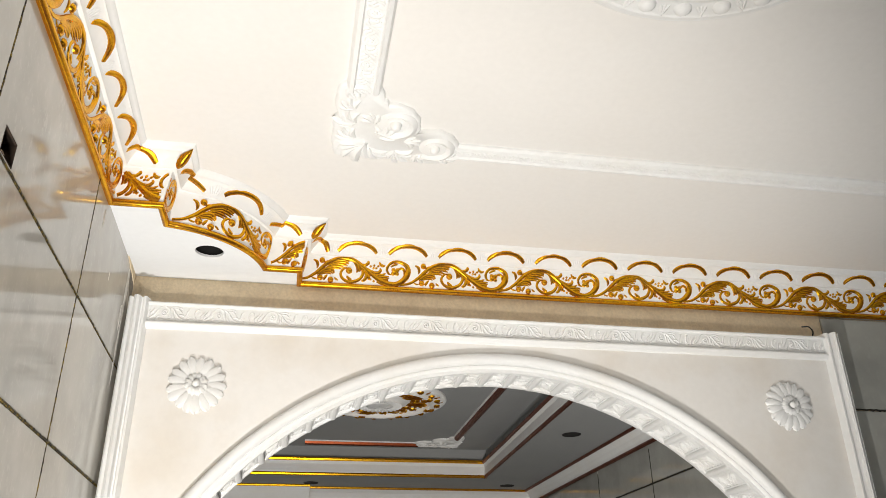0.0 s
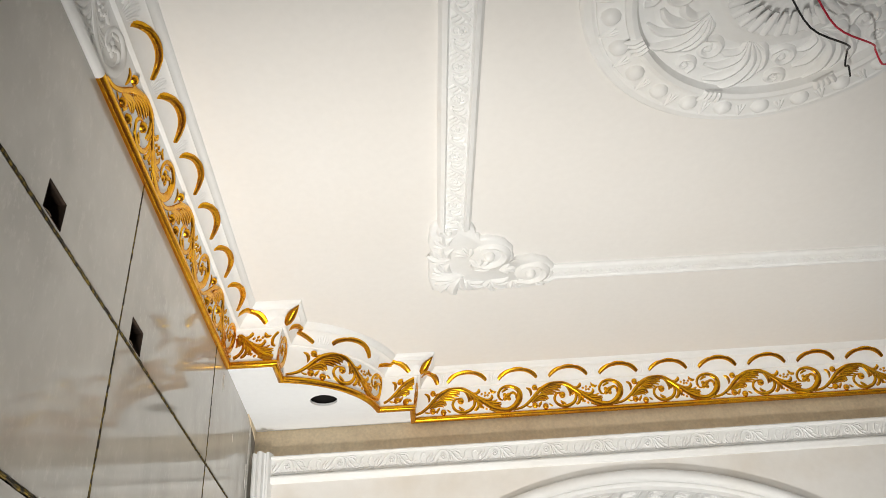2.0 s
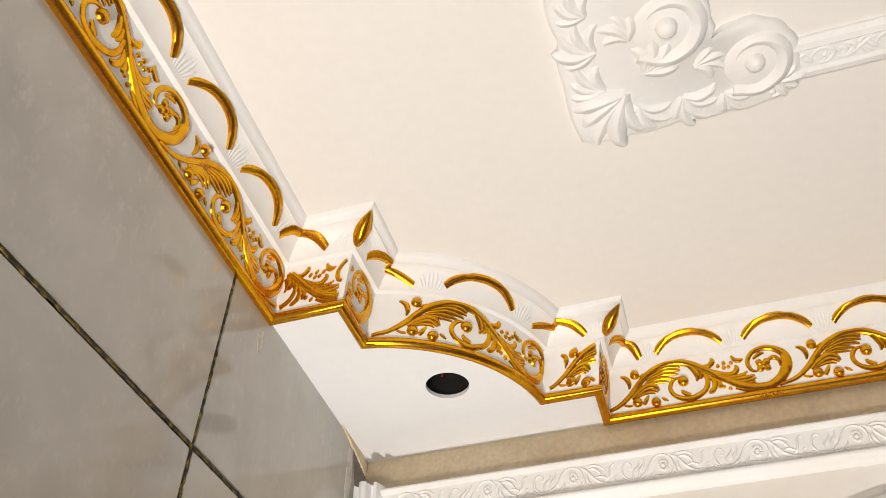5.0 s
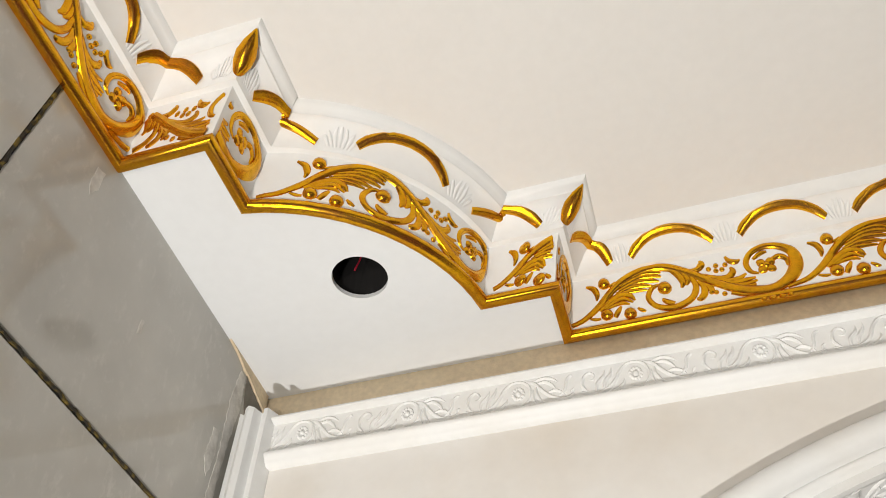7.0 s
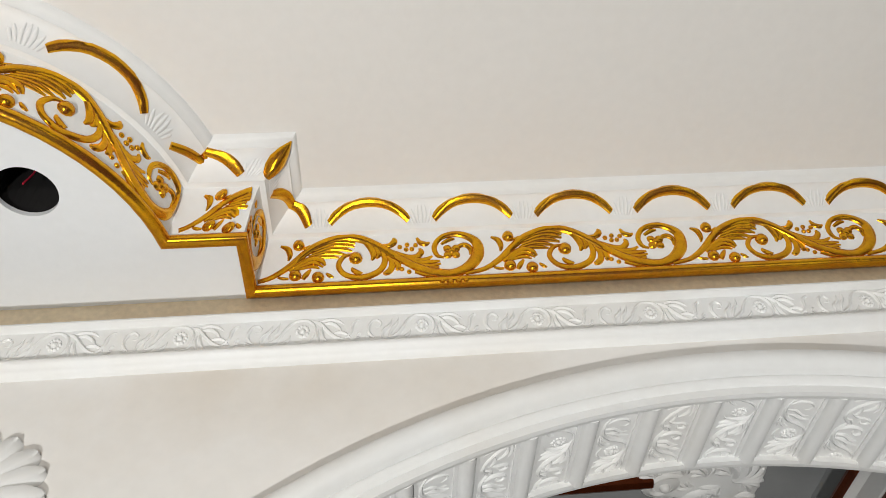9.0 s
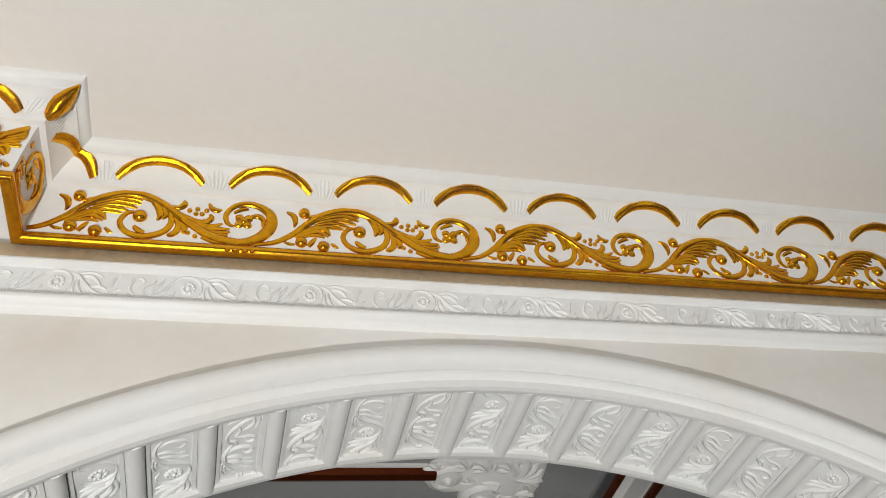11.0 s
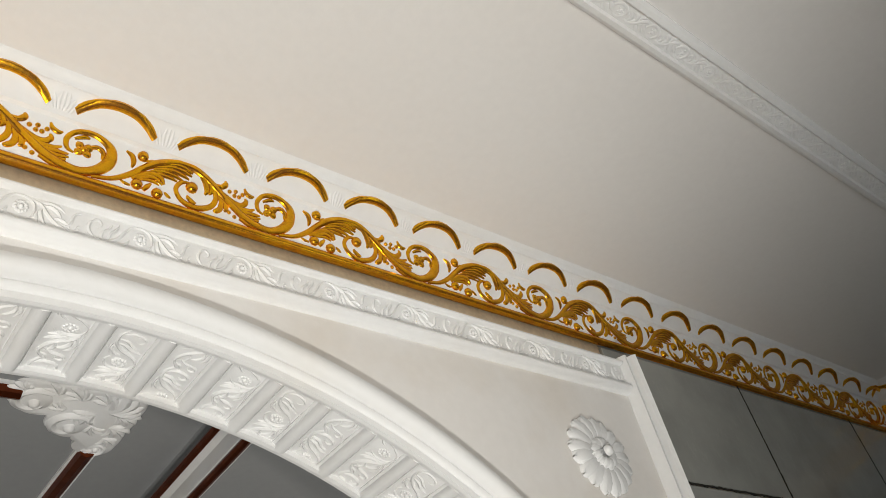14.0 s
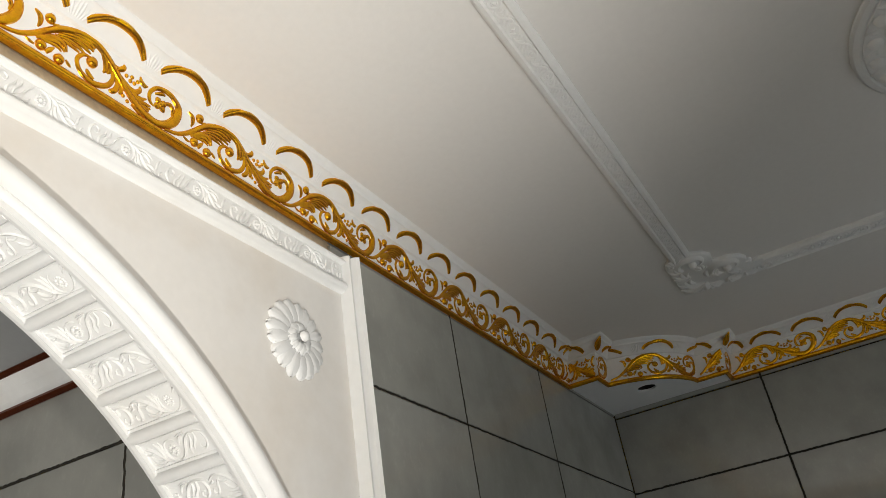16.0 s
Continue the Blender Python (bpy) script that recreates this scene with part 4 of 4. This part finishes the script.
def scroll_corner(name, at, sx, sy, zc, mat, size=1.0, label="carved white rococo corner scroll on the ceiling"):
    """An L-shaped bunch of scrolls: arms along x and y from the corner at."""
    bm = bmesh.new()
    def put(u, v, r):
        return (at[0] + sx * u * size, at[1] + sy * v * size, zc - r * size)
    # the raised bed: a leafy foot and two round lobes, with a scalloped edge
    rim = [(-0.05, -0.05), (0.02, -0.056), (0.09, -0.052), (0.16, -0.056), (0.215, -0.052), (0.245, -0.03), (0.252, 0.01), (0.238, 0.05), (0.208, 0.076), (0.172, 0.082), (0.140, 0.066), (0.142, 0.10), (0.130, 0.138), (0.100, 0.165), (0.062, 0.170), (0.046, 0.185), (0.04, 0.225), (0.0, 0.245), (-0.045, 0.235), (-0.056, 0.19), (-0.052, 0.12), (-0.058, 0.05)]
    bed = []
    for k, (u, v) in enumerate(rim):
        p, q, w = Vector(rim[k - 1]), Vector((u, v)), Vector(rim[(k + 1) % len(rim)])
        for t in (0.0, 0.25, 0.5, 0.75):
            c = q.lerp(w, t) + (Vector((w.y - q.y, q.x - w.x)).normalized() * 0.005 * math.sin(math.pi * t))
            bed.append((c.x + 0.0015 * noise.noise(Vector((c.x * 90, c.y * 90, 1.0))), c.y + 0.0015 * noise.noise(Vector((c.x * 90, c.y * 90, 7.0)))))
    rings = []
    for shrink, r in ((1.0, -0.002), (0.995, 0.006), (0.97, 0.0105), (0.93, 0.0125)):
        rings.append([bm.verts.new(put(0.06 + (u - 0.06) * shrink, 0.05 + (v - 0.05) * shrink, r)) for u, v in bed])
    for a, b in zip(rings, rings[1:]):
        for k in range(len(bed)):
            j = (k + 1) % len(bed)
            bm.faces.new((a[k], a[j], b[j], b[k]))
    bm.faces.new(rings[-1])
    ob = tagged(mesh_object(name, bm, mat, smooth=True), label, "ceiling ornament", "corner scrolls of the ceiling panel")
    def lay(u, v, r):
        return put(u, v, r + 0.0100)
    def volute(cu, cv, r, a0, turns, w, s=1, dome=0.42):
        pts = []
        for t in np.linspace(0, 1, 11):
            a, rr = a0 + s * turns * 2 * math.pi * t, r * (1 - 0.76 * t)
            pts.append((cu + rr * math.cos(a), cv + rr * math.sin(a), w * (0.55 + 0.6 * math.sin(math.pi * min(1, t * 1.3 + 0.1))) * (1 - 0.45 * t)))
        bm = bmesh.new()
        knob(bm, cu, cv, r * 0.88, lay, dome * 0.35, 24)
        ridge(bm, pts, lay, 1.0)
        knob(bm, cu, cv, r * 0.27, lambda u, v, h: lay(u, v, h + r * dome * 0.4), 0.9)
        part("volute", bm, mat, ob, "curled volute", True)
    volute(0.190, 0.022, 0.050, -2.2, 1.2, 0.0125)
    volute(0.084, 0.108, 0.054, -2.4, 1.2, 0.0135)
    volute(-0.012, 0.205, 0.030, 0.4, 1.1, 0.009)
    volute(0.212, -0.034, 0.020, 2.6, 1.0, 0.007, -1)
    def acanthus(u0, v0, a, long, fingers, spread, curl):
        """A leaf of fat fingers that fan out and curl to one side."""
        bm = bmesh.new()
        for k in range(fingers):
            f = k / (fingers - 1) - 0.5
            b = a + spread * f
            l = long * (1 - 0.9 * f * f) * random.uniform(0.88, 1.1)
            c = curl + 0.5 * f
            w = long * 0.17 * random.uniform(0.85, 1.15)
            ridge(bm, [(u0, v0, w * 0.6), (u0 + l * 0.45 * math.cos(b), v0 + l * 0.45 * math.sin(b), w), (u0 + l * 0.8 * math.cos(b + c * 0.3), v0 + l * 0.8 * math.sin(b + c * 0.3), w * 0.85), (u0 + l * math.cos(b + c * 0.55), v0 + l * math.sin(b + c * 0.55), w * 0.3)], lay, 0.95)
        part("leaf", bm, mat, ob, "curled acanthus leaf", True)
    for spec in (
        (0.02, 0.02, -2.36, 0.088, 5, 1.5, 0.4), (0.035, -0.005, -1.45, 0.055, 5, 1.7, 0.6), (-0.005, 0.035, 2.95, 0.055, 5, 1.7, -0.6),
        (0.095, -0.008, -1.2, 0.054, 5, 1.8, 0.7), (-0.008, 0.095, 2.75, 0.054, 5, 1.8, -0.7), (0.15, -0.018, -1.0, 0.046, 4, 1.6, 0.7),
        (-0.012, 0.15, 2.5, 0.048, 4, 1.6, -0.7), (0.05, 0.045, 0.65, 0.060, 5, 1.6, 0.5), (0.115, 0.035, 0.2, 0.042, 4, 1.4, -0.6),
        (0.035, 0.10, 1.9, 0.046, 4, 1.4, 0.7), (0.215, -0.02, -0.1, 0.042, 5, 1.9, 0.3), (-0.01, 0.205, 1.65, 0.038, 5, 1.7, 0.2),
    ):
        acanthus(*spec)
    return ob


CX0, CX1, CY0, CY1 = 0.543, 3.33, -0.570, -2.32
bar_on_ceiling("ceiling_moulding", (CX0, CY1), (CX0, CY0 - 0.21), "white carved panel moulding on the ceiling", 0.074, 1.5)
bar_on_ceiling("ceiling_moulding", (CX0 + 0.21, CY0), (CX1 - 0.21, CY0), "white carved panel moulding on the ceiling along the arch wall", 0.064, 0.9)
bar_on_ceiling("ceiling_moulding", (CX1, CY0 - 0.21), (CX1, CY1), "white carved panel moulding on the ceiling", 0.088, 1.4)
scroll_corner("corner_scroll", (CX0, CY0), 1, -1, ZC, PLASTER, 0.98)
scroll_corner("corner_scroll", (CX1, CY0), -1, -1, ZC, PLASTER, 0.98)


# ---- ceiling roses ----
def lathe(profile, n=96):
    bm = bmesh.new()
    rows = [[bm.verts.new((r * math.cos(a), r * math.sin(a), z)) for r, z in profile] for a in np.linspace(0, 2 * math.pi, n + 1)[:-1]]
    for i in range(n):
        q, w = rows[i], rows[(i + 1) % n]
        for k in range(len(profile) - 1):
            bm.faces.new((q[k], q[k + 1], w[k + 1], w[k]))
    return bm


def ceiling_rose(at, zc, radius, mat, accent, label, eggs=26):
    ob = thing("ceiling_rose", label, "ceiling rose", "ceiling roses", at=(*at, zc))
    R = radius
    part("disc", lathe([(R, 0.001), (R, -0.006), (R * 0.985, -0.011), (R * 0.95, -0.014), (R * 0.93, -0.012), (R * 0.925, -0.016), (R * 0.80, -0.020), (R * 0.795, -0.026), (R * 0.77, -0.029), (R * 0.745, -0.026), (R * 0.73, -0.012), (R * 0.66, -0.009), (R * 0.45, -0.011), (R * 0.36, -0.022), (R * 0.33, -0.030), (R * 0.27, -0.030), (R * 0.25, -0.018), (R * 0.16, -0.016), (R * 0.14, -0.028), (0.004, -0.03)]), mat, ob, "stepped round disc")
    for k in range(eggs):
        a = k * 2 * math.pi / eggs
        ca, sa = math.cos(a), math.sin(a)
        bm = bmesh.new()
        put = lambda u, v, r: (u * ca - v * sa, u * sa + v * ca, -0.0155 - r)
        knob(bm, R * 0.862, 0, R * 0.054, put, 0.8, 12)
        part("egg", bm, accent, ob, "smooth oval egg", True)
        bm = bmesh.new()
        h = math.pi / eggs
        for j in (-1, 0, 1):
            ridge(bm, [(R * 0.93, R * (0.862 * h - 0.002 * j), R * 0.006), (R * 0.865, R * (0.862 * h + 0.014 * j), R * 0.015), (R * (0.80 + 0.015 * abs(j)), R * (0.862 * h + 0.034 * j), R * 0.006)], put, 0.9)
        part("dart", bm, accent, ob, "small leaf dart", True)
    for k in range(8):
        a = k * 2 * math.pi / 8 + 0.2
        ca, sa = math.cos(a), math.sin(a)
        put = lambda u, v, r: ((u * ca - v * sa), (u * sa + v * ca), -0.0105 - r)
        # a swirling leaf whose tip laps over the ring
        for j in range(-3, 4):
            bm = bmesh.new()
            b = j * 0.30
            l = (0.34 - 0.02 * j * j) * random.uniform(0.92, 1.06)
            w = R * 0.026 * random.uniform(0.85, 1.15)
            ridge(bm, [(R * 0.42, R * 0.008 * j, w * 0.6), (R * (0.42 + l * 0.45 * math.cos(b - 0.5)), R * l * 0.45 * math.sin(b - 0.5), w), (R * (0.42 + l * 0.8 * math.cos(b - 0.15)), R * l * 0.8 * math.sin(b - 0.15), w * 1.05), (R * (0.42 + l * math.cos(b + 0.15)), R * l * math.sin(b + 0.15), w * 0.4)], put, 1.0)
            part("frond", bm, accent if accent is GOLD else mat, ob, "swirling carved leaf", True)
        for j in range(4):
            bm = bmesh.new()
            ridge(bm, [(R * 0.735, R * (0.02 + 0.024 * j), R * 0.016), (R * 0.775, R * (0.012 + 0.028 * j), R * 0.02), (R * 0.825, R * (0.004 + 0.034 * j), R * 0.008)], lambda u, v, r: put(u, v, r + 0.0155 - max(0.0, u / R - 0.79) * 0.12), 1.0)
            part("lobe", bm, accent if accent is GOLD else mat, ob, "", True)
        for cu, cv, r0, s, start in ((0.50, 0.20, 0.075, 1, 2.6), (0.615, 0.275, 0.052, -1, -0.6)):
            bm = bmesh.new()
            pts = [(R * (cu + r0 * (1 - 0.75 * t) * math.cos(start + s * 7.5 * t)), R * (cv + r0 * (1 - 0.75 * t) * math.sin(start + s * 7.5 * t)), R * 0.024 * (1 - 0.5 * t)) for t in np.linspace(0, 1, 10)]
            ridge(bm, pts, put, 1.0)
            knob(bm, R * cu, R * cv, R * r0 * 0.3, put, 0.9)
            part("volute", bm, accent if accent is GOLD else mat, ob, "", True)
    for k in range(28):
        a = k * 2 * math.pi / 28
        bm = bmesh.new()
        ca, sa = math.cos(a), math.sin(a)
        ridge(bm, [(R * 0.2, 0, R * 0.012), (R * 0.27, 0, R * 0.022), (R * 0.335, 0, R * 0.02)], lambda u, v, r: (u * ca - v * sa, u * sa + v * ca, -0.029 - r), 0.8)
        part("flute", bm, mat, ob, "", True)
    return ob


rose = ceiling_rose((1.065, -1.425), ZC, 0.338, PLASTER, PLASTER, "round white gypsum ceiling rose with eggs and palmettes")
ceiling_rose((2.46, -1.45), ZC, 0.338, PLASTER, PLASTER, "round white gypsum ceiling rose with eggs and palmettes")
for mat, off, name in ((WIRE_BLACK, -0.02, "black"), (WIRE_RED, 0.02, "red")):
    bm = bmesh.new()
    tube(bm, smooth_line([(1.07 + off, -1.40, ZC - 0.03), (1.09 + off, -1.385, ZC - 0.10), (1.17 + off, -1.34, ZC - 0.09), (1.21 + off * 1.2, -1.29, ZC - 0.05), (1.225 + off * 1.6, -1.262, ZC - 0.055), (1.24 + off * 1.8, -1.255, ZC - 0.05), (1.25 + off * 2.0, -1.24, ZC - 0.06)], 26), 0.0017)
    part("wire", bm, mat, rose, name + " loose lamp wire").matrix_parent_inverse = Matrix.Translation((-1.065, 1.425, -ZC))

# ---- the next room, through the arch ----
NZ, NT, NC = 2.55, 2.625, 2.695       # soffit, tray edge, tray ceiling
NX0, NX1, NY0, NY1 = -0.5, 1.905, 0.085, 2.70
TX0, TX1, TX2, TY0, TY1 = 0.10, 1.445, 1.505, 0.17, 2.22
far_wall = setting("wall_far", boxes((NX0 - 0.1, NX1 + 0.2, NY1 + 0.012, NY1 + 0.12, 0, 2.95)), GROUT, "far wall of the next room behind tiles", "wall")
side_wall = setting("wall_side", boxes((NX1 + 0.012, NX1 + 0.12, NY0, NY1 + 0.012, 0, 2.95)), GROUT, "side wall of the next room behind tiles", "wall")
# out of view; the opening is made for the added fill lamp
setting("wall_next_west", boxes((NX0 - 0.25, NX0, NY0, 0.6, 0, 2.95), (NX0 - 0.25, NX0, 1.8, NY1 + 0.1, 0, 2.95), (NX0 - 0.25, NX0, 0.6, 1.8, 0, 0.7), (NX0 - 0.25, NX0, 0.6, 1.8, 1.9, 2.95)), PANEL, "plain wall with an added opening", "wall")
tray_hole = [(TX0, TY0), (TX1, TY0), (TX2, TY1), (TX0, TY1)]
border = [(NX0, NY0), (NX1 + 0.1, NY0), (NX1 + 0.1, NY1), (NX0, NY1)]
bm = bmesh.new()
for k in range(4):
    j = (k + 1) % 4
    bm.faces.new([bm.verts.new((*q, NZ)) for q in (border[k], border[j], tray_hole[j], tray_hole[k])])
    bm.faces.new([bm.verts.new((*q, z)) for q, z in ((tray_hole[k], NZ), (tray_hole[j], NZ), (tray_hole[j], NC), (tray_hole[k], NC))])
    bm.faces.new([bm.verts.new((*q, z)) for q, z in ((border[k], NZ), (border[j], NZ), (border[j], 2.78), (border[k], 2.78))])
bm.faces.new([bm.verts.new((*q, NC)) for q in tray_hole])
bm.faces.new([bm.verts.new((*q, 2.78)) for q in border])
bmesh.ops.remove_doubles(bm, verts=bm.verts, dist=1e-5)
setting("ceiling_next", bm, GREY_PAINT, "grey painted tray ceiling of the next room", "ceiling")
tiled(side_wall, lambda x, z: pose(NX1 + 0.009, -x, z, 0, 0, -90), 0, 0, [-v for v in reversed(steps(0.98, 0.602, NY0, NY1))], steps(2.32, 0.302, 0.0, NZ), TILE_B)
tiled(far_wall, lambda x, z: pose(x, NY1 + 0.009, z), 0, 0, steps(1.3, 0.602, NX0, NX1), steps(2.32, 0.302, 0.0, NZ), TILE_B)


def trim_run(name, p, q, lines, profile, label, gilt=None):
    """A straight white trim from p to q with gilded lines; profile: (out, z), out to the right of the way."""
    p, q = Vector(p), Vector(q)
    s = right_of(p, q)
    def strip(prof):
        bm = bmesh.new()
        rows = [[bm.verts.new((*(e + s * o), z)) for o, z in prof] for e in (p, q)]
        for k in range(len(prof)):
            j = (k + 1) % len(prof)
            bm.faces.new((rows[0][k], rows[0][j], rows[1][j], rows[1][k]))
        bm.faces.new(rows[0])
        bm.faces.new(rows[1])
        return bm
    ob = tagged(mesh_object(name, strip(profile), PLASTER), label, "ceiling trim", "trims of the next room")
    for o, z, r in lines:
        part("gilded_line", strip([(o + r * math.cos(t), z + r * math.sin(t)) for t in np.linspace(0, 2 * math.pi, 9)[:-1]]), gilt or GOLD_DARK, ob, "gilded bead" if gilt else "gilded bead toned dark brown")
    return ob


def tray_prof():
    return [(-0.002, NZ - 0.004), (0.012, NZ - 0.006), (0.016, NZ + 0.01), (0.012, NZ + 0.05), (0.018, NT - 0.012), (0.022, NT), (-0.002, NT)]


tray = [(TX0, TY0), (TX0, TY1), (TX2, TY1), (TX1, TY0), (TX0, TY0)]
# bright gold on the far side only; shade is painted into the others
for p, q in zip(tray, tray[1:]):
    trim_run("tray_trim", p, q, ((0.010, NZ - 0.002, 0.009), (0.020, NT, 0.010)), tray_prof(), "white band round the tray ceiling with two gilded beads", GOLD if p[1] == TY1 == q[1] else None)
wall_prof = [(0.0, NZ - 0.072), (0.012, NZ - 0.072), (0.018, NZ - 0.05), (0.03, NZ - 0.03), (0.055, NZ - 0.008), (0.058, NZ + 0.002), (0.0, NZ + 0.002)]
# again the far run is bright gold, the side run toned as if shaded
for p, q in (((NX1, NY1), (NX1, NY0)), ((NX0, NY1), (NX1, NY1))):
    trim_run("wall_cornice", p, q, ((0.010, NZ - 0.070, 0.009), (0.056, NZ - 0.003, 0.009)), wall_prof, "white wall cornice with two gilded beads", GOLD if p[1] == q[1] else None)
step_prof = [(0.0, NZ - 0.088), (0.10, NZ - 0.088), (0.115, NZ - 0.04), (0.13, NZ + 0.002), (0.0, NZ + 0.002)]
trim_run("wall_cornice", (NX0, NY1), (0.55, NY1), ((0.10, NZ - 0.086, 0.009), (0.125, NZ - 0.004, 0.008)), step_prof, "projecting white cornice with gilded beads", GOLD)
# panel lines, rose, corner scrolls and lamp holes of the next room
LX0, LX1, LY0, LY1 = 0.30, 1.278, 0.530, 2.08
for p, q in (((LX0 + 0.2, LY1), (LX1 - 0.18, LY1)), ((LX1, LY1 - 0.18), (LX1, LY0 + 0.18)), ((LX1 - 0.18, LY0), (LX0 + 0.2, LY0))):
    trim_run("panel_line", p, q, ((0.0, NC - 0.006, 0.0165),), [(-0.022, NC + 0.001), (-0.022, NC - 0.006), (0.022, NC - 0.006), (0.022, NC + 0.001)], "gilded panel line on the grey tray ceiling")
scroll_corner("corner_scroll", (LX1, LY1), -1, -1, NC, PLASTER, 0.8, "carved white corner scroll on the grey tray ceiling")
scroll_corner("corner_scroll", (LX1, LY0), -1, 1, NC, PLASTER, 0.8, "carved white corner scroll on the grey tray ceiling")
ceiling_rose((0.80, 1.22), NC, 0.29, PLASTER, GOLD, "white ceiling rose with gilded eggs and palmettes", 20)
# flat black discs with a rim; the depth of these holes is only painted dark
for x, y in ((1.632, 1.144), (0.553, 2.51), (1.695, 2.50)):
    bm = lathe([(0.001, -0.0015), (0.034, -0.0015), (0.034, 0.0), (0.037, -0.002), (0.041, -0.003), (0.042, 0.001)], 24)
    ob = tagged(mesh_object("downlight_hole", bm, DARK), "small round lamp hole in the grey soffit, drawn as a black disc", "lamp hole", "lamp holes of the next room")
    ob.location = (x, y, NZ)


# ---- rough grout lines over the tile joints ----
def grout_lines(name, lines, put, parent, wide=0.0058, mat=GROUT):
    """Wavering raised lines of grout; lines of ((a0, b0), (a1, b1)) in the wall's plane, put(a, b, out)."""
    for (a0, b0), (a1, b1) in lines:
        bm = bmesh.new()
        n = max(8, int(math.hypot(a1 - a0, b1 - b0) / 0.0075))
        da, db = a1 - a0, b1 - b0
        long = math.hypot(da, db)
        na, nb = -db / long, da / long
        rows = []
        for k in range(n + 1):
            t = k / n
            l, r = (wide / 2 * random.uniform(0.5, 1.3) for _ in range(2))
            h = random.uniform(0.0003, 0.0010)
            w = wide * random.uniform(-0.22, 0.22)
            a, b = a0 + da * t + na * w, b0 + db * t + nb * w
            rows.append([bm.verts.new(put(a + na * o, b + nb * o, z)) for o, z in ((-l, -0.001), (-l * 0.6, h), (r * 0.6, h), (r, -0.001))])
        for q, w in zip(rows, rows[1:]):
            for j in range(3):
                bm.faces.new((q[j], q[j + 1], w[j + 1], w[j]))
        part(name, bm, mat, parent, "rough dark grout line")


top = ZS - 0.008
grout_lines("grout_line", [((y, 1.5), (y, top)) for y in (-0.540, -1.138, -1.736)] + [((-2.3, z), (-0.01, z)) for z in (2.420, 2.120, 1.82)], lambda a, b, o: (XW + o, a, b), wall_west)
grout_lines("grout_line", [((x, 1.5), (x, top)) for x in (2.637, 3.232)] + [((PX1 + 0.004, z), (XE, z)) for z in (2.387, 2.085)], lambda a, b, o: (a, -0.004 - o, b), bpy.data.objects["wall_tiling"], 0.006, GROUT_DARK)
grout_lines("grout_line", [((y, 1.6), (y, top)) for y in (-0.595, -1.197)] + [((-1.8, z), (-0.004, z)) for z in (2.378, 2.076)], lambda a, b, o: (XE + 0.001 - o, a, b), wall_east, 0.0080, GROUT_DARK)
grout_lines("grout_line", [((y, 1.6), (y, NZ - 0.09)) for y in (0.378, 0.98, 1.582)] + [((NY0, z), (NY1, z)) for z in (2.32, 2.018)], lambda a, b, o: (NX1 + 0.001 - o, a, b), side_wall, 0.007, GROUT_DARK)

# cement filling where the west tiles stop short of the corner, and plaster smeared on them
def daub(name, outline, out, mat, label):
    bm = bmesh.new()
    ring = []
    for (y0, z0), (y1, z1) in zip(outline, outline[1:] + outline[:1]):
        n = max(2, int(math.hypot(y1 - y0, z1 - z0) / 0.007))
        for k in range(n):
            t = k / n
            ring.append((y0 + (y1 - y0) * t + random.uniform(-0.0014, 0.0014), z0 + (z1 - z0) * t + random.uniform(-0.0014, 0.0014)))
    ring = [(min(y, -0.001), min(z, ZS + 0.002)) for y, z in ring]
    low = [bm.verts.new((XW - 0.002, y, z)) for y, z in ring]
    high = [bm.verts.new((XW + out, y, z)) for y, z in ring]
    for k in range(len(ring)):
        j = (k + 1) % len(ring)
        bm.faces.new((low[k], low[j], high[j], high[k]))
    bm.faces.new(high)
    part(name, bm, mat, wall_west, label)


daub("filler", [(-0.13, 2.7005), (0.0, 2.7005), (0.0, 2.668), (-0.035, 2.678), (-0.075, 2.6885), (-0.10, 2.6965)], 0.0035, RENDER, "beige cement filling under the soffit")
daub("filler", [(-0.066, 2.685), (-0.035, 2.676), (0.0, 2.666), (0.0, 2.61), (-0.040, 2.615), (-0.058, 2.645)], 0.0012, BARE, "dark cement beside the last tile")
daub("smear", [(-0.082, 2.684), (-0.068, 2.680), (-0.062, 2.63), (-0.070, 2.55), (-0.072, 2.44), (-0.082, 2.36), (-0.088, 2.45), (-0.084, 2.55), (-0.090, 2.63)], 0.0005, SMEAR, "dried plaster smear")
daub("smear", [(-0.108, 2.565), (-0.094, 2.572), (-0.090, 2.53), (-0.098, 2.50), (-0.112, 2.52)], 0.0005, SMEAR, "dried plaster smear")
daub("smear", [(-0.452, 2.668), (-0.438, 2.672), (-0.436, 2.645), (-0.444, 2.628), (-0.450, 2.64)], 0.0005, SMEAR, "dried plaster smear")
daub("smear", [(-0.300, 2.575), (-0.294, 2.577), (-0.292, 2.56), (-0.298, 2.556)], 0.0005, SMEAR, "dried plaster smear")

# the seam in the gilded bead, where two lengths meet
bm = bmesh.new()
for x, z, r in ((0.690, 2.6955, 0.0040), (0.701, 2.6945, 0.0052), (0.713, 2.6950, 0.0046), (0.723, 2.6955, 0.0038)):
    knob(bm, x, z, r, lambda a, b, o: (a, -0.0118 - o, b - 0.6 * o), 1.1, 8)
part("bead_seam", bm, GOLD, cn, "lumpy gilded seam", True)

# a stub of black cable over the east end of the frieze
bm = bmesh.new()
tube(bm, smooth_line([(2.027, -0.004, 2.652), (2.042, -0.018, 2.648), (2.052, -0.020, 2.632), (2.050, -0.016, 2.618)], 10), 0.0022)
tagged(mesh_object("cable_stub", bm, WIRE_BLACK), "short black cable end sticking out of the render", "cable")
